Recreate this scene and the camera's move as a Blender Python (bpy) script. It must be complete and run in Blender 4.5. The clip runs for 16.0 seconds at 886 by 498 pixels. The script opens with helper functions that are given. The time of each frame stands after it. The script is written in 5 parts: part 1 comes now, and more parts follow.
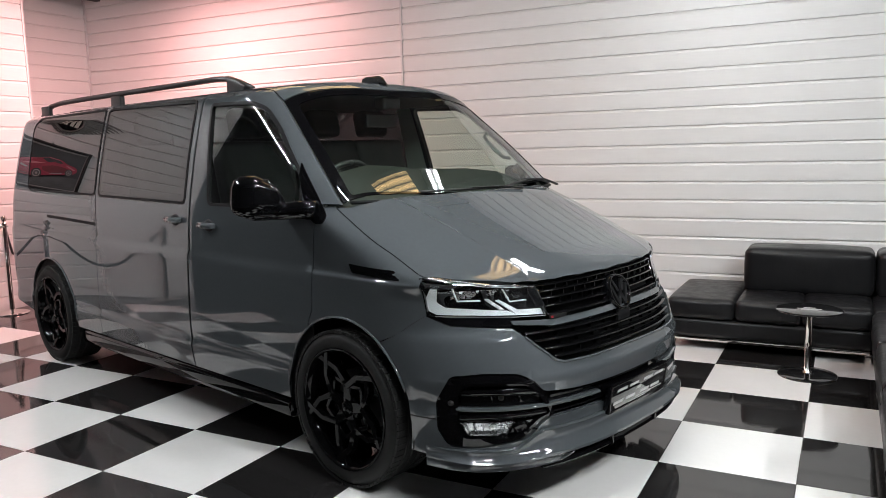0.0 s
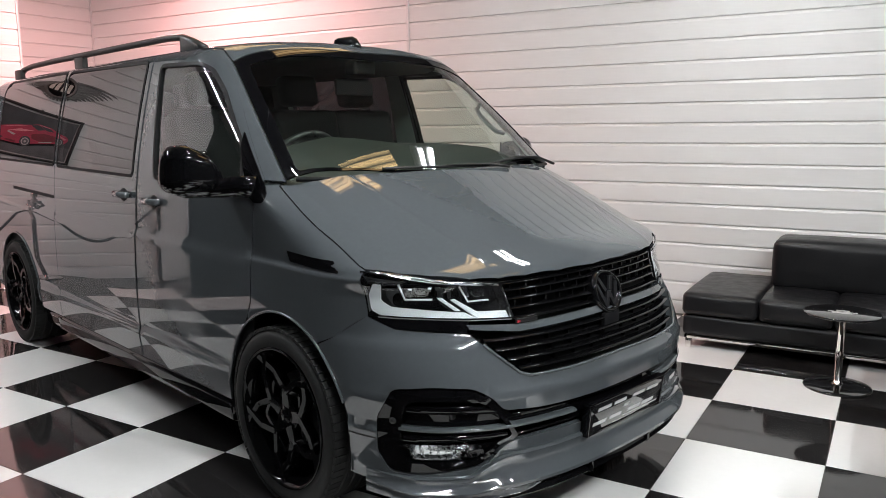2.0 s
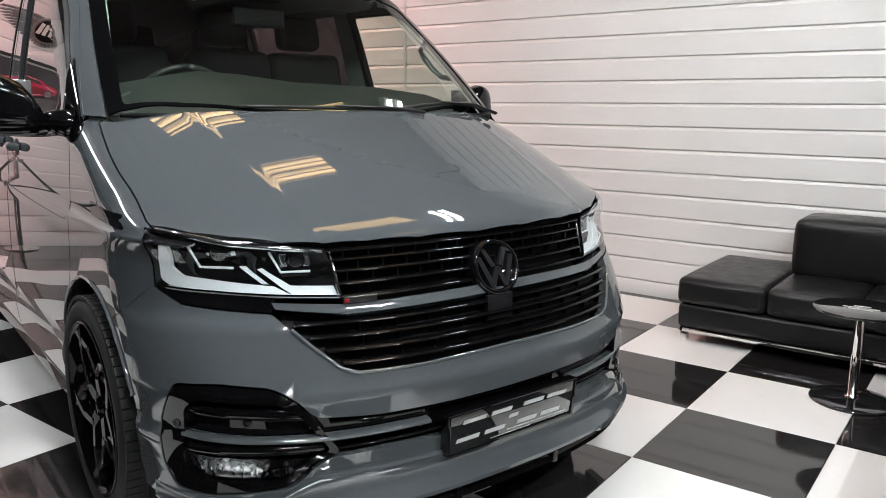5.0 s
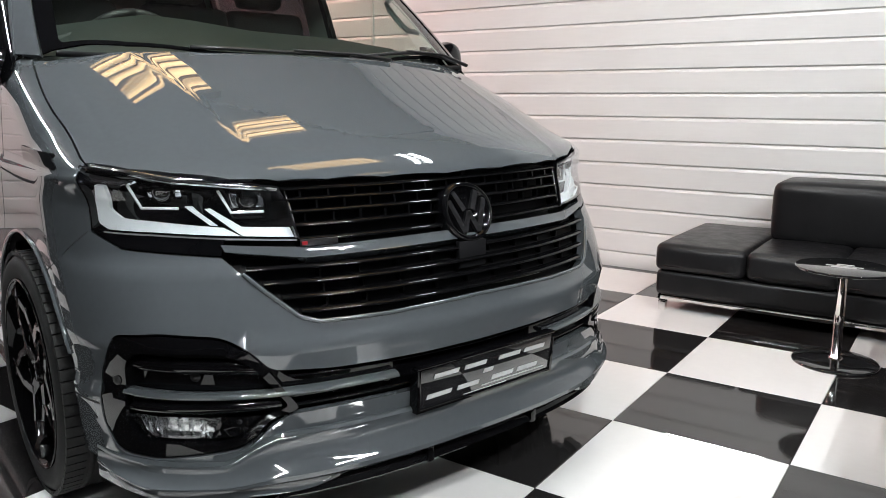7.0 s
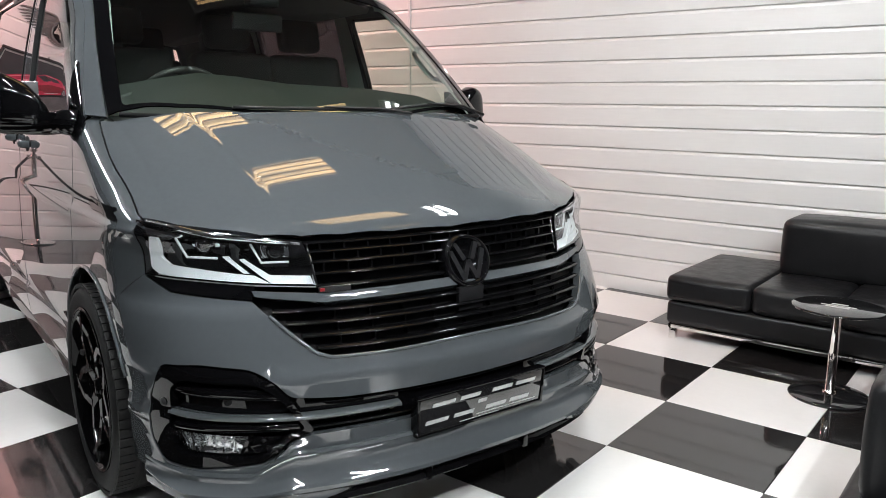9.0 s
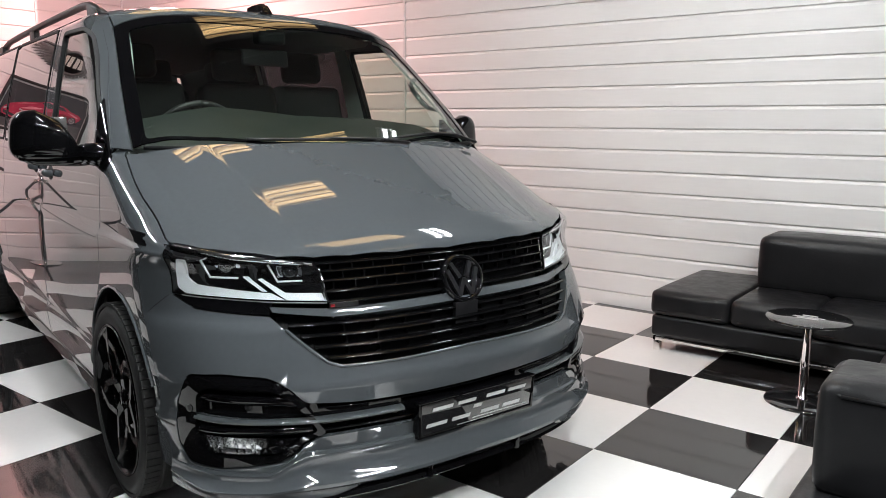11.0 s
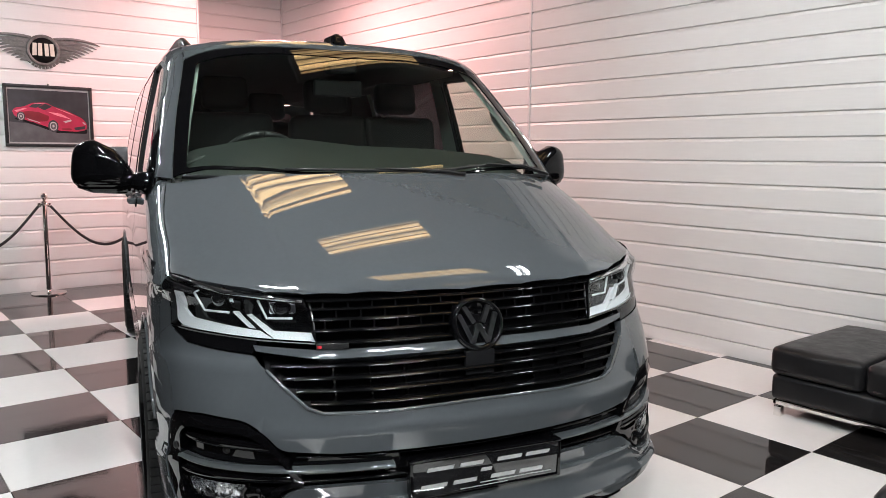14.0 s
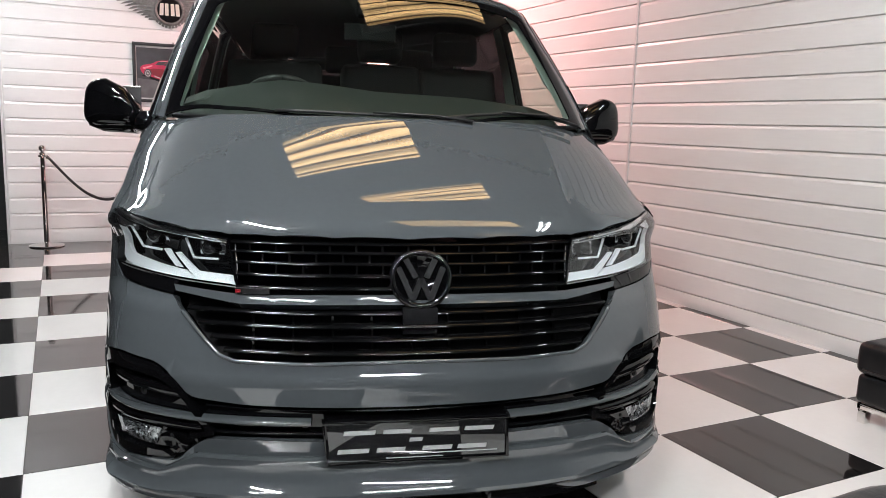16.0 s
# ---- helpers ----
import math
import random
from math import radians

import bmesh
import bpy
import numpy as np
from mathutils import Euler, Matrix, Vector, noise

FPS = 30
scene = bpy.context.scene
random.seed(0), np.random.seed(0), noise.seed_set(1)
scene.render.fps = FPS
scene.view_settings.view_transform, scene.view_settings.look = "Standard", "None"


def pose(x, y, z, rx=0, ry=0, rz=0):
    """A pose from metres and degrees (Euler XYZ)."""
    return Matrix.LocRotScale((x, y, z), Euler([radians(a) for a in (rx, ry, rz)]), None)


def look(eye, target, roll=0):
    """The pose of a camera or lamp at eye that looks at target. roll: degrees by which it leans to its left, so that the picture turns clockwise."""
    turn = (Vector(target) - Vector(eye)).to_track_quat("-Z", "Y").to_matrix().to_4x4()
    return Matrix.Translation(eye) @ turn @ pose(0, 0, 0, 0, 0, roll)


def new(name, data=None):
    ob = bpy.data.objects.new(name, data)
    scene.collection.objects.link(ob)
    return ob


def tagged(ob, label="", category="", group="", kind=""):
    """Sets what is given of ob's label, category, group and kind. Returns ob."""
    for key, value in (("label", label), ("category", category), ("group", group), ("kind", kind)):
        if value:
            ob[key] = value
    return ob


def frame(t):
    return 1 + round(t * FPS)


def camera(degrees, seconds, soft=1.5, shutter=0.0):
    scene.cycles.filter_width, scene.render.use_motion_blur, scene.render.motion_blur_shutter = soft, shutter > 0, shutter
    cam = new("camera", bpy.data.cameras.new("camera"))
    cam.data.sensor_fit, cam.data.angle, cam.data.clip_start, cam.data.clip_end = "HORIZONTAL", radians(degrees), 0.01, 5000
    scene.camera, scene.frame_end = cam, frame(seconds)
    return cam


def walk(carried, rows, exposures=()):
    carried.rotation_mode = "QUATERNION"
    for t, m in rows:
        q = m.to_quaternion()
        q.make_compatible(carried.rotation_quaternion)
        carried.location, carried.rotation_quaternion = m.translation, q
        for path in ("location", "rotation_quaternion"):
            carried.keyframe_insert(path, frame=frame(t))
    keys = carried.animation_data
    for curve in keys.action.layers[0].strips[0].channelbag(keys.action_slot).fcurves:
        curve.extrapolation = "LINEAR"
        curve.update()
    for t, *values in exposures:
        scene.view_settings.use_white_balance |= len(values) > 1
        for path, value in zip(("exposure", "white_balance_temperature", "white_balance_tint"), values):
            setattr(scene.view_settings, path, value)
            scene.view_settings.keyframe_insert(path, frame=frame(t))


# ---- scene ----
from mathutils import geometry

cam = camera(60.2, 16.0, 0.65)
PATH = [
    (0, (0.756, -4.828, 1.537), (-0.171, -3.075, 1.275), -1.5),
    (0.5, (0.769, -4.679, 1.512), (-0.153, -2.926, 1.235), -1.2),
    (1, (0.74, -4.48, 1.508), (-0.189, -2.733, 1.217), -0.8),
    (1.5, (0.736, -4.344, 1.511), (-0.222, -2.614, 1.211), -0.6),
    (2, (0.795, -4.219, 1.498), (-0.216, -2.523, 1.183), -0.5),
    (2.5, (0.935, -4.03, 1.498), (-0.14, -2.373, 1.181), -0.6),
    (3, (1.021, -3.91, 1.492), (-0.092, -2.281, 1.164), -0.6),
    (3.5, (1.039, -3.739, 1.451), (-0.109, -2.138, 1.11), -0.4),
    (4, (1.05, -3.521, 1.42), (-0.121, -1.939, 1.065), -0.0),
    (4.5, (1.065, -3.37, 1.384), (-0.116, -1.798, 1.019), 0.4),
    (7, (0.99, -3.151, 1.169), (-0.125, -1.536, 0.781), 0.1),
    (7.5, (1.002, -3.153, 1.187), (-0.121, -1.544, 0.799), 0.3),
    (8, (1.049, -3.162, 1.235), (-0.105, -1.574, 0.85), 0.4),
    (8.5, (1.136, -3.185, 1.307), (-0.051, -1.622, 0.926), 0.6),
    (9, (1.25, -3.298, 1.345), (0.04, -1.75, 0.973), 0.7),
    (11.5, (1.39, -3.505, 1.401), (0.184, -1.94, 1.089), 0.2),
    (12, (1.361, -3.511, 1.407), (0.124, -1.967, 1.113), 0.0),
    (12.5, (1.365, -3.469, 1.41), (0.073, -1.968, 1.13), -0.1),
    (13, (1.424, -3.319, 1.396), (0.053, -1.886, 1.139), -0.2),
    (13.5, (1.555, -3.116, 1.408), (0.086, -1.782, 1.159), 0.0),
    (14, (1.61, -2.94, 1.385), (0.065, -1.695, 1.141), 0.4),
    (14.5, (1.655, -2.719, 1.363), (0.023, -1.59, 1.113), 0.9),
    (15, (1.703, -2.567, 1.375), (0.018, -1.521, 1.119), 1.4),
    (15.5, (1.774, -2.389, 1.361), (0.034, -1.441, 1.089), 1.7),
    (16, (1.76, -2.273, 1.286), (-0.004, -1.385, 0.969), 1.8),
]
walk(cam, [(t, look(eye, target, roll)) for t, eye, target, roll in PATH], exposures=((0.0, 0.06), (3.0, 0.13), (4.5, 0.19), (7.0, 0.33), (9.0, 0.30), (11.5, 0.16), (14.0, 0.11), (16.0, 0.11)))

# ---- world and lamps ----
world = bpy.data.worlds.new("night_outside")
scene.world = world
world.use_nodes = True
world.node_tree.nodes["Background"].inputs[0].default_value = (0.6, 0.7, 0.8, 1)
world.node_tree.nodes["Background"].inputs[1].default_value = 0.02
scene.view_settings.exposure = 0.0
CEIL = 3.5


def area_lamp(name, m, w, h, watts, colour):
    data = bpy.data.lights.new(name, "AREA")
    data.shape, data.size, data.size_y = "RECTANGLE", w, h
    data.energy, data.color = watts, colour
    ob = new(name, data)
    ob.matrix_world = m
    return ob


# tubes that hang below the ceiling, each under its batten: x, y, length, turn, watts
TUBES = [(-0.14, 0.36, 1.15, -12, 9), (-0.11, 0.48, 1.15, -12, 9), (-4.7, -3.0, 1.5, 90, 78), (1.9, -3.4, 1.5, 90, 110), (-0.65, -2.15, 1.1, 0, 60), (3.0, -1.7, 1.1, 90, 100)]
COOL = (0.945, 0.982, 1.0)
for x, y, long, turn, watts in TUBES:
    area_lamp("tube_lamp", pose(x, y, CEIL - 0.146, 0, 0, turn), long, 0.034, 0.60 * watts, COOL)
# unseen fill, added to tint the far walls pink
area_lamp("pink_lamp", pose(-5.3, 0.6, CEIL - 0.1), 0.9, 0.3, 115, (1.0, 0.47, 0.45))

# ---- materials ----


def material(name, colour, rough=0.5, metal=0.0, coat=0.0, grain=0.0, scale=40.0, stains=0.0, bump=0.0, coat_rough=0.03, spec=0.5, stretch=None, rand=0.0, rough_var=0.0):
    """A surface with grain and stains at two scales, fine relief, and a shift of tone from piece to piece."""
    m = bpy.data.materials.new(name)
    m.use_nodes = True
    nt = m.node_tree
    b = nt.nodes["Principled BSDF"]
    b.inputs["Base Color"].default_value = (*colour, 1)
    b.inputs["Roughness"].default_value = rough
    b.inputs["Metallic"].default_value = metal
    b.inputs["Coat Weight"].default_value = coat
    b.inputs["Coat Roughness"].default_value = coat_rough
    b.inputs["Specular IOR Level"].default_value = spec
    if not (grain or stains or bump or rand or rough_var):
        return m
    co = nt.nodes.new("ShaderNodeTexCoord")
    vec = co.outputs["Object"]
    if stretch:
        mp = nt.nodes.new("ShaderNodeMapping")
        mp.inputs["Scale"].default_value = stretch
        nt.links.new(vec, mp.inputs["Vector"])
        vec = mp.outputs["Vector"]
    fine = nt.nodes.new("ShaderNodeTexNoise")
    fine.inputs["Scale"].default_value, fine.inputs["Detail"].default_value = scale, 6
    wide = nt.nodes.new("ShaderNodeTexNoise")
    wide.inputs["Scale"].default_value, wide.inputs["Detail"].default_value = scale * 0.06, 3
    nt.links.new(vec, fine.inputs["Vector"])
    nt.links.new(vec, wide.inputs["Vector"])

    def ramp(src, amount):
        r = nt.nodes.new("ShaderNodeMapRange")
        r.inputs["From Min"].default_value, r.inputs["From Max"].default_value = 0.3, 0.7
        r.inputs["To Min"].default_value, r.inputs["To Max"].default_value = 1 - amount, 1 + amount
        nt.links.new(src, r.inputs["Value"])
        return r.outputs["Result"]

    def times(a, c):
        k = nt.nodes.new("ShaderNodeMath")
        k.operation = "MULTIPLY"
        nt.links.new(a, k.inputs[0])
        nt.links.new(c, k.inputs[1])
        return k.outputs[0]

    tone = times(ramp(fine.outputs["Fac"], grain), ramp(wide.outputs["Fac"], stains))
    if rand:
        info = nt.nodes.new("ShaderNodeObjectInfo")
        r = nt.nodes.new("ShaderNodeMapRange")
        r.inputs["To Min"].default_value, r.inputs["To Max"].default_value = 1 - rand, 1 + rand
        nt.links.new(info.outputs["Random"], r.inputs["Value"])
        tone = times(tone, r.outputs["Result"])
    mix = nt.nodes.new("ShaderNodeVectorMath")
    mix.operation = "SCALE"
    mix.inputs[0].default_value = colour
    nt.links.new(tone, mix.inputs["Scale"])
    nt.links.new(mix.outputs[0], b.inputs["Base Color"])
    if rough_var:
        r = nt.nodes.new("ShaderNodeMapRange")
        r.inputs["From Min"].default_value, r.inputs["From Max"].default_value = 0.3, 0.7
        r.inputs["To Min"].default_value, r.inputs["To Max"].default_value = max(rough - rough_var, 0), rough + rough_var
        nt.links.new(wide.outputs["Fac"], r.inputs["Value"])
        nt.links.new(r.outputs["Result"], b.inputs["Roughness"])
    if bump:
        bp = nt.nodes.new("ShaderNodeBump")
        bp.inputs["Strength"].default_value, bp.inputs["Distance"].default_value = 1.0, bump
        nt.links.new(fine.outputs["Fac"], bp.inputs["Height"])
        nt.links.new(bp.outputs["Normal"], b.inputs["Normal"])
    return m


def glass(name, tint, gloss=1.0, ior=1.5):
    """A pane: tinted and clear, with a mirror gloss that grows to the edge of sight."""
    m = bpy.data.materials.new(name)
    m.use_nodes = True
    nt = m.node_tree
    nt.nodes.remove(nt.nodes["Principled BSDF"])
    clear, mirror, mix, edge, power, scale_ = (nt.nodes.new(k) for k in ("ShaderNodeBsdfTransparent", "ShaderNodeBsdfGlossy", "ShaderNodeMixShader", "ShaderNodeLayerWeight", "ShaderNodeMath", "ShaderNodeMapRange"))
    clear.inputs["Color"].default_value = (*tint, 1)
    mirror.inputs["Roughness"].default_value = 0.0
    mirror.inputs["Color"].default_value = (gloss, gloss, gloss, 1)
    edge.inputs["Blend"].default_value = 0.5
    power.operation = "POWER"
    power.inputs[1].default_value = 5.0
    scale_.inputs["To Min"].default_value = 2 * ((ior - 1) / (ior + 1)) ** 2
    nt.links.new(edge.outputs["Facing"], power.inputs[0])
    nt.links.new(power.outputs[0], scale_.inputs["Value"])
    nt.links.new(scale_.outputs["Result"], mix.inputs[0])
    nt.links.new(clear.outputs[0], mix.inputs[1])
    nt.links.new(mirror.outputs[0], mix.inputs[2])
    nt.links.new(mix.outputs[0], nt.nodes["Material Output"].inputs[0])
    return m


def glowing(name, colour, strength):
    m = material(name, colour, 0.5)
    b = m.node_tree.nodes["Principled BSDF"]
    b.inputs["Emission Color"].default_value, b.inputs["Emission Strength"].default_value = (*colour, 1), strength
    return m


M_PAINT = material("nardo_grey_paint", (0.070, 0.0785, 0.0845), 0.6, coat=1.0, coat_rough=0.0, grain=0.02, scale=900, stains=0.02, spec=0.0)
M_PAINT.node_tree.nodes["Principled BSDF"].inputs["Coat IOR"].default_value = 1.8
M_BLACK = material("gloss_black", (0.0025, 0.0025, 0.003), 0.5, coat=0.8, coat_rough=0.0, grain=0.1, scale=60, spec=0.0)
M_SLAT = material("black_slat", (0.003, 0.003, 0.0034), 0.5, coat=0.65, coat_rough=0.012, grain=0.1, scale=60, spec=0.0)
M_SATIN = material("satin_black_plastic", (0.012, 0.012, 0.013), 0.42, grain=0.2, scale=300, bump=0.0004)
M_DARK = material("black_trim", (0.006, 0.006, 0.007), 0.6, spec=0.2, grain=0.2, scale=200)
M_TYRE = material("tyre_rubber", (0.010, 0.010, 0.010), 0.7, spec=0.3, grain=0.25, scale=120, stains=0.25, bump=0.0006)
M_WHEEL = material("black_wheel_lacquer", (0.003, 0.003, 0.0034), 0.5, coat=0.40, coat_rough=0.05, grain=0.15, scale=60, spec=0.0)
M_DISC = material("brake_steel", (0.10, 0.10, 0.10), 0.4, metal=1.0, grain=0.15, scale=90)
M_CHROME = material("chrome", (0.78, 0.77, 0.75), 0.06, metal=1.0, grain=0.04, scale=30)
M_SILVER = material("lamp_reflector", (0.75, 0.76, 0.78), 0.12, metal=1.0, grain=0.05, scale=200)
# the guides are unlit; a faint glow is added to whiten them
M_LIGHTGUIDE = glowing("white_light_guide", (0.80, 0.83, 0.84), 0.12)
M_REFLECT = material("fog_reflector", (0.62, 0.62, 0.62), 0.22, metal=1.0, grain=0.3, scale=60)
M_SCREEN = glass("windscreen_glass", (0.80, 0.88, 0.82), 1.0, 1.62)
M_TINT = glass("privacy_glass", (0.035, 0.035, 0.04), 1.0, 1.48)
M_LENS = glass("lamp_lens", (0.93, 0.95, 0.96), 1.0, 1.5)
M_TRIM = material("grey_green_trim", (0.44, 0.50, 0.46), 0.75, grain=0.05, scale=200, bump=0.0003)
M_HEADLINER = material("headliner_cloth", (0.16, 0.16, 0.16), 0.9, grain=0.1, scale=400)
M_DASH = material("dashboard_plastic", (0.021, 0.0255, 0.0235), 0.55, grain=0.1, scale=300, bump=0.0005)
M_SEAT = material("seat_cloth", (0.006, 0.006, 0.0065), 0.85, grain=0.25, scale=350, bump=0.0008)
M_RED = material("red_enamel", (0.30, 0.012, 0.02), 0.3, grain=0.05, scale=100)
M_GREYMARK = material("silver_lettering", (0.52, 0.52, 0.52), 0.4, grain=0.05, scale=100)
M_CLAD = material("white_pvc_cladding", (0.80, 0.79, 0.78), 0.32, grain=0.012, scale=60, stains=0.025, bump=0.0005, stretch=(0.12, 1, 1), rand=0.012, rough_var=0.08)
M_CLADY = material("white_pvc_cladding_side", (0.80, 0.79, 0.78), 0.32, grain=0.012, scale=60, stains=0.025, bump=0.0005, stretch=(1, 0.12, 1), rand=0.012, rough_var=0.08)
M_WHITE_TILE = material("white_tile", (0.79, 0.78, 0.765), 0.12, grain=0.012, scale=30, stains=0.03, bump=0.00012, rand=0.02, rough_var=0.05)
M_BLACK_TILE = material("black_tile", (0.016, 0.015, 0.015), 0.055, grain=0.15, scale=40, stains=0.2, bump=0.00008, rand=0.1, rough_var=0.03, spec=0.8)
M_GROUT = material("dark_joint", (0.06, 0.055, 0.05), 0.9, grain=0.2, scale=80)
M_PLASTER = material("grey_plaster", (0.030, 0.030, 0.033), 0.8, grain=0.05, scale=20, stains=0.08, bump=0.001)
M_CHARCOAL = material("charcoal_wall", (0.03, 0.03, 0.032), 0.7, grain=0.1, scale=20, stains=0.1)
M_CEIL = material("dark_ceiling", (0.10, 0.10, 0.10), 0.75, grain=0.06, scale=20, stains=0.1)
M_LEATHER = material("black_leather", (0.011, 0.011, 0.012), 0.34, grain=0.1, scale=220, stains=0.08, bump=0.0003, rough_var=0.06, spec=0.30)
nt = M_LEATHER.node_tree
co, stretch_, folds, lift = (nt.nodes.new(k) for k in ("ShaderNodeTexCoord", "ShaderNodeMapping", "ShaderNodeTexNoise", "ShaderNodeBump"))
stretch_.inputs["Scale"].default_value = (16, 16, 3)
folds.inputs["Scale"].default_value, folds.inputs["Detail"].default_value, folds.inputs["Distortion"].default_value = 0.8, 3, 0.9
lift.inputs["Strength"].default_value, lift.inputs["Distance"].default_value = 0.6, 0.005
nt.links.new(co.outputs["Object"], stretch_.inputs["Vector"])
nt.links.new(stretch_.outputs["Vector"], folds.inputs["Vector"])
nt.links.new(folds.outputs["Fac"], lift.inputs["Height"])
nt.links.new(lift.outputs["Normal"], [n for n in nt.nodes if n.bl_idname == "ShaderNodeBump" and n != lift][0].inputs["Normal"])
M_SMOKE = material("smoked_glass_top", (0.012, 0.012, 0.013), 0.04, coat=1.0, grain=0.1, scale=20)
M_ROPE = material("black_rope", (0.01, 0.01, 0.011), 0.6, grain=0.3, scale=150, bump=0.001)
M_TUBES = {w: glowing("white_tube", COOL, w / long * 3.4) for _, _, long, _, w in TUBES}
M_ROOFLIGHT = glowing("warm_rooflight", (1.0, 0.68, 0.32), 3.4)
nt = M_ROOFLIGHT.node_tree
co, wave, span = (nt.nodes.new(k) for k in ("ShaderNodeTexCoord", "ShaderNodeTexWave", "ShaderNodeMapRange"))
wave.inputs["Scale"].default_value, wave.inputs["Distortion"].default_value, wave.inputs["Detail"].default_value = 2.6, 1.2, 3
span.inputs["To Min"].default_value, span.inputs["To Max"].default_value = 1.3, 4.6
nt.links.new(co.outputs["Object"], wave.inputs["Vector"])
nt.links.new(wave.outputs["Fac"], span.inputs["Value"])
nt.links.new(span.outputs["Result"], nt.nodes["Principled BSDF"].inputs["Emission Strength"])
M_RIB = material("ochre_rib", (0.42, 0.26, 0.10), 0.6, grain=0.1, scale=30)
M_STEEL = material("white_steel", (0.7, 0.7, 0.7), 0.4, grain=0.03, scale=50)
M_PEWTER = material("pewter_relief", (0.17, 0.165, 0.16), 0.42, metal=0.5, grain=0.25, scale=60, stains=0.3, bump=0.001)
M_IVORY = material("ivory_enamel", (0.72, 0.68, 0.60), 0.4, grain=0.05, scale=60)

# ---- mesh helpers ----


def link_mesh(name, me, mat, parent=None, label="", m=None):
    if mat and not me.materials:
        me.materials.append(mat)
    ob = new(name, me)
    ob.parent = parent
    if m is not None:
        ob.matrix_basis = m
    if label:
        ob["label"] = label
    return ob


def part(name, bm, mat, parent=None, label="", smooth=True, angle=40, m=None):
    me = bpy.data.meshes.new(name)
    if smooth:
        for f in bm.faces:
            f.smooth = True
        lim = radians(angle)
        for e in bm.edges:
            e.smooth = len(e.link_faces) == 2 and e.calc_face_angle(0) < lim
    bm.to_mesh(me)
    bm.free()
    return link_mesh(name, me, mat, parent, label, m)


def add_box(bm, lo, hi, bevel=0.0, segments=2, m=None):
    """A box between two corners, its edges rounded."""
    c = [(a + b) / 2 for a, b in zip(lo, hi)]
    made = bmesh.ops.create_cube(bm, size=1, matrix=Matrix.Translation(c) @ Matrix.Diagonal((*[b - a for a, b in zip(lo, hi)], 1)))["verts"]
    if bevel:
        edges = list({e for v in made for e in v.link_edges})
        made = list({v for f in bmesh.ops.bevel(bm, geom=edges, offset=bevel, segments=segments, profile=0.6, affect="EDGES")["faces"] for v in f.verts} | {v for v in made if v.is_valid})
        made = list({w for v in made for f in v.link_faces for w in f.verts})
    if m is not None:
        bmesh.ops.transform(bm, matrix=m, verts=made)
    return made


def box_bm(lo, hi, bevel=0.0, segments=2, m=None):
    bm = bmesh.new()
    add_box(bm, lo, hi, bevel, segments, m)
    return bm


def add_lathe(bm, profile, segments=32, m=Matrix()):
    """Turns a profile of (radius, height) about z."""
    rings = []
    for r, h in profile:
        rings.append([bm.verts.new(m @ Vector((r * math.cos(a), r * math.sin(a), h))) for a in (2 * math.pi * i / segments for i in range(segments))] if r > 1e-6 else [bm.verts.new(m @ Vector((0, 0, h)))])
    for a, b in zip(rings, rings[1:]):
        for i in range(segments):
            j = (i + 1) % segments
            q = [a[i % len(a)], a[j % len(a)], b[j % len(b)], b[i % len(b)]]
            q = list(dict.fromkeys(q))
            if len(q) > 2:
                bm.faces.new(q)
    return bm


def add_tube(bm, path, radius, sides=10, flat=1.0, up=(0, 0, 1)):
    """A rod along a path, closed at both ends; flat squeezes it along up."""
    path = [Vector(p) for p in path]
    rings = []
    for i, p in enumerate(path):
        d = (path[min(i + 1, len(path) - 1)] - path[max(i - 1, 0)]).normalized()
        u = Vector(up) - d * d.dot(Vector(up))
        u = (u if u.length > 1e-4 else d.orthogonal()).normalized()
        s = d.cross(u)
        r = radius[i] if isinstance(radius, (list, tuple)) else radius
        rings.append([bm.verts.new(p + (s * math.cos(a) + u * math.sin(a) * flat) * r) for a in (2 * math.pi * (k + 0.5) / sides for k in range(sides))])
    for a, b in zip(rings, rings[1:]):
        for k in range(sides):
            bm.faces.new((a[k], a[(k + 1) % sides], b[(k + 1) % sides], b[k]))
    bm.faces.new(rings[0][::-1])
    bm.faces.new(rings[-1])
    return bm


def tube_bm(*a, **k):
    return add_tube(bmesh.new(), *a, **k)


def add_prism(bm, outline, lo, hi, m=Matrix()):
    """An outline in x and y drawn up from lo to hi."""
    a = [bm.verts.new(m @ Vector((x, y, lo))) for x, y in outline]
    b = [bm.verts.new(m @ Vector((x, y, hi))) for x, y in outline]
    bm.faces.new(a[::-1])
    bm.faces.new(b)
    for i in range(len(a)):
        j = (i + 1) % len(a)
        bm.faces.new((a[i], a[j], b[j], b[i]))
    return bm


def thing(name, label, category, group="", m=None, kind=""):
    ob = new(name)
    if m is not None:
        ob.matrix_world = m
    return tagged(ob, label, category, group, kind)


def fillet(pts, r, n=5):
    """A closed outline with its corners rounded."""
    out = []
    pts = [np.array(p, float) for p in pts]
    for i, p in enumerate(pts):
        a, b = pts[i - 1] - p, pts[(i + 1) % len(pts)] - p
        la, lb = np.linalg.norm(a), np.linalg.norm(b)
        d = min(r, 0.45 * la, 0.45 * lb)
        s, e = p + a / la * d, p + b / lb * d
        for k in range(n + 1):
            t = k / n
            out.append((1 - t) ** 2 * s + 2 * t * (1 - t) * p + t * t * e)
    return out

# ---- the room ----
WALL_Y, SIDE_X, NICHE_X, TILE, PLANK, FOOT, FOOT_SIDE = 1.92, -6.85, -7.85, 0.61, 0.1563, 0.1045, 0.141


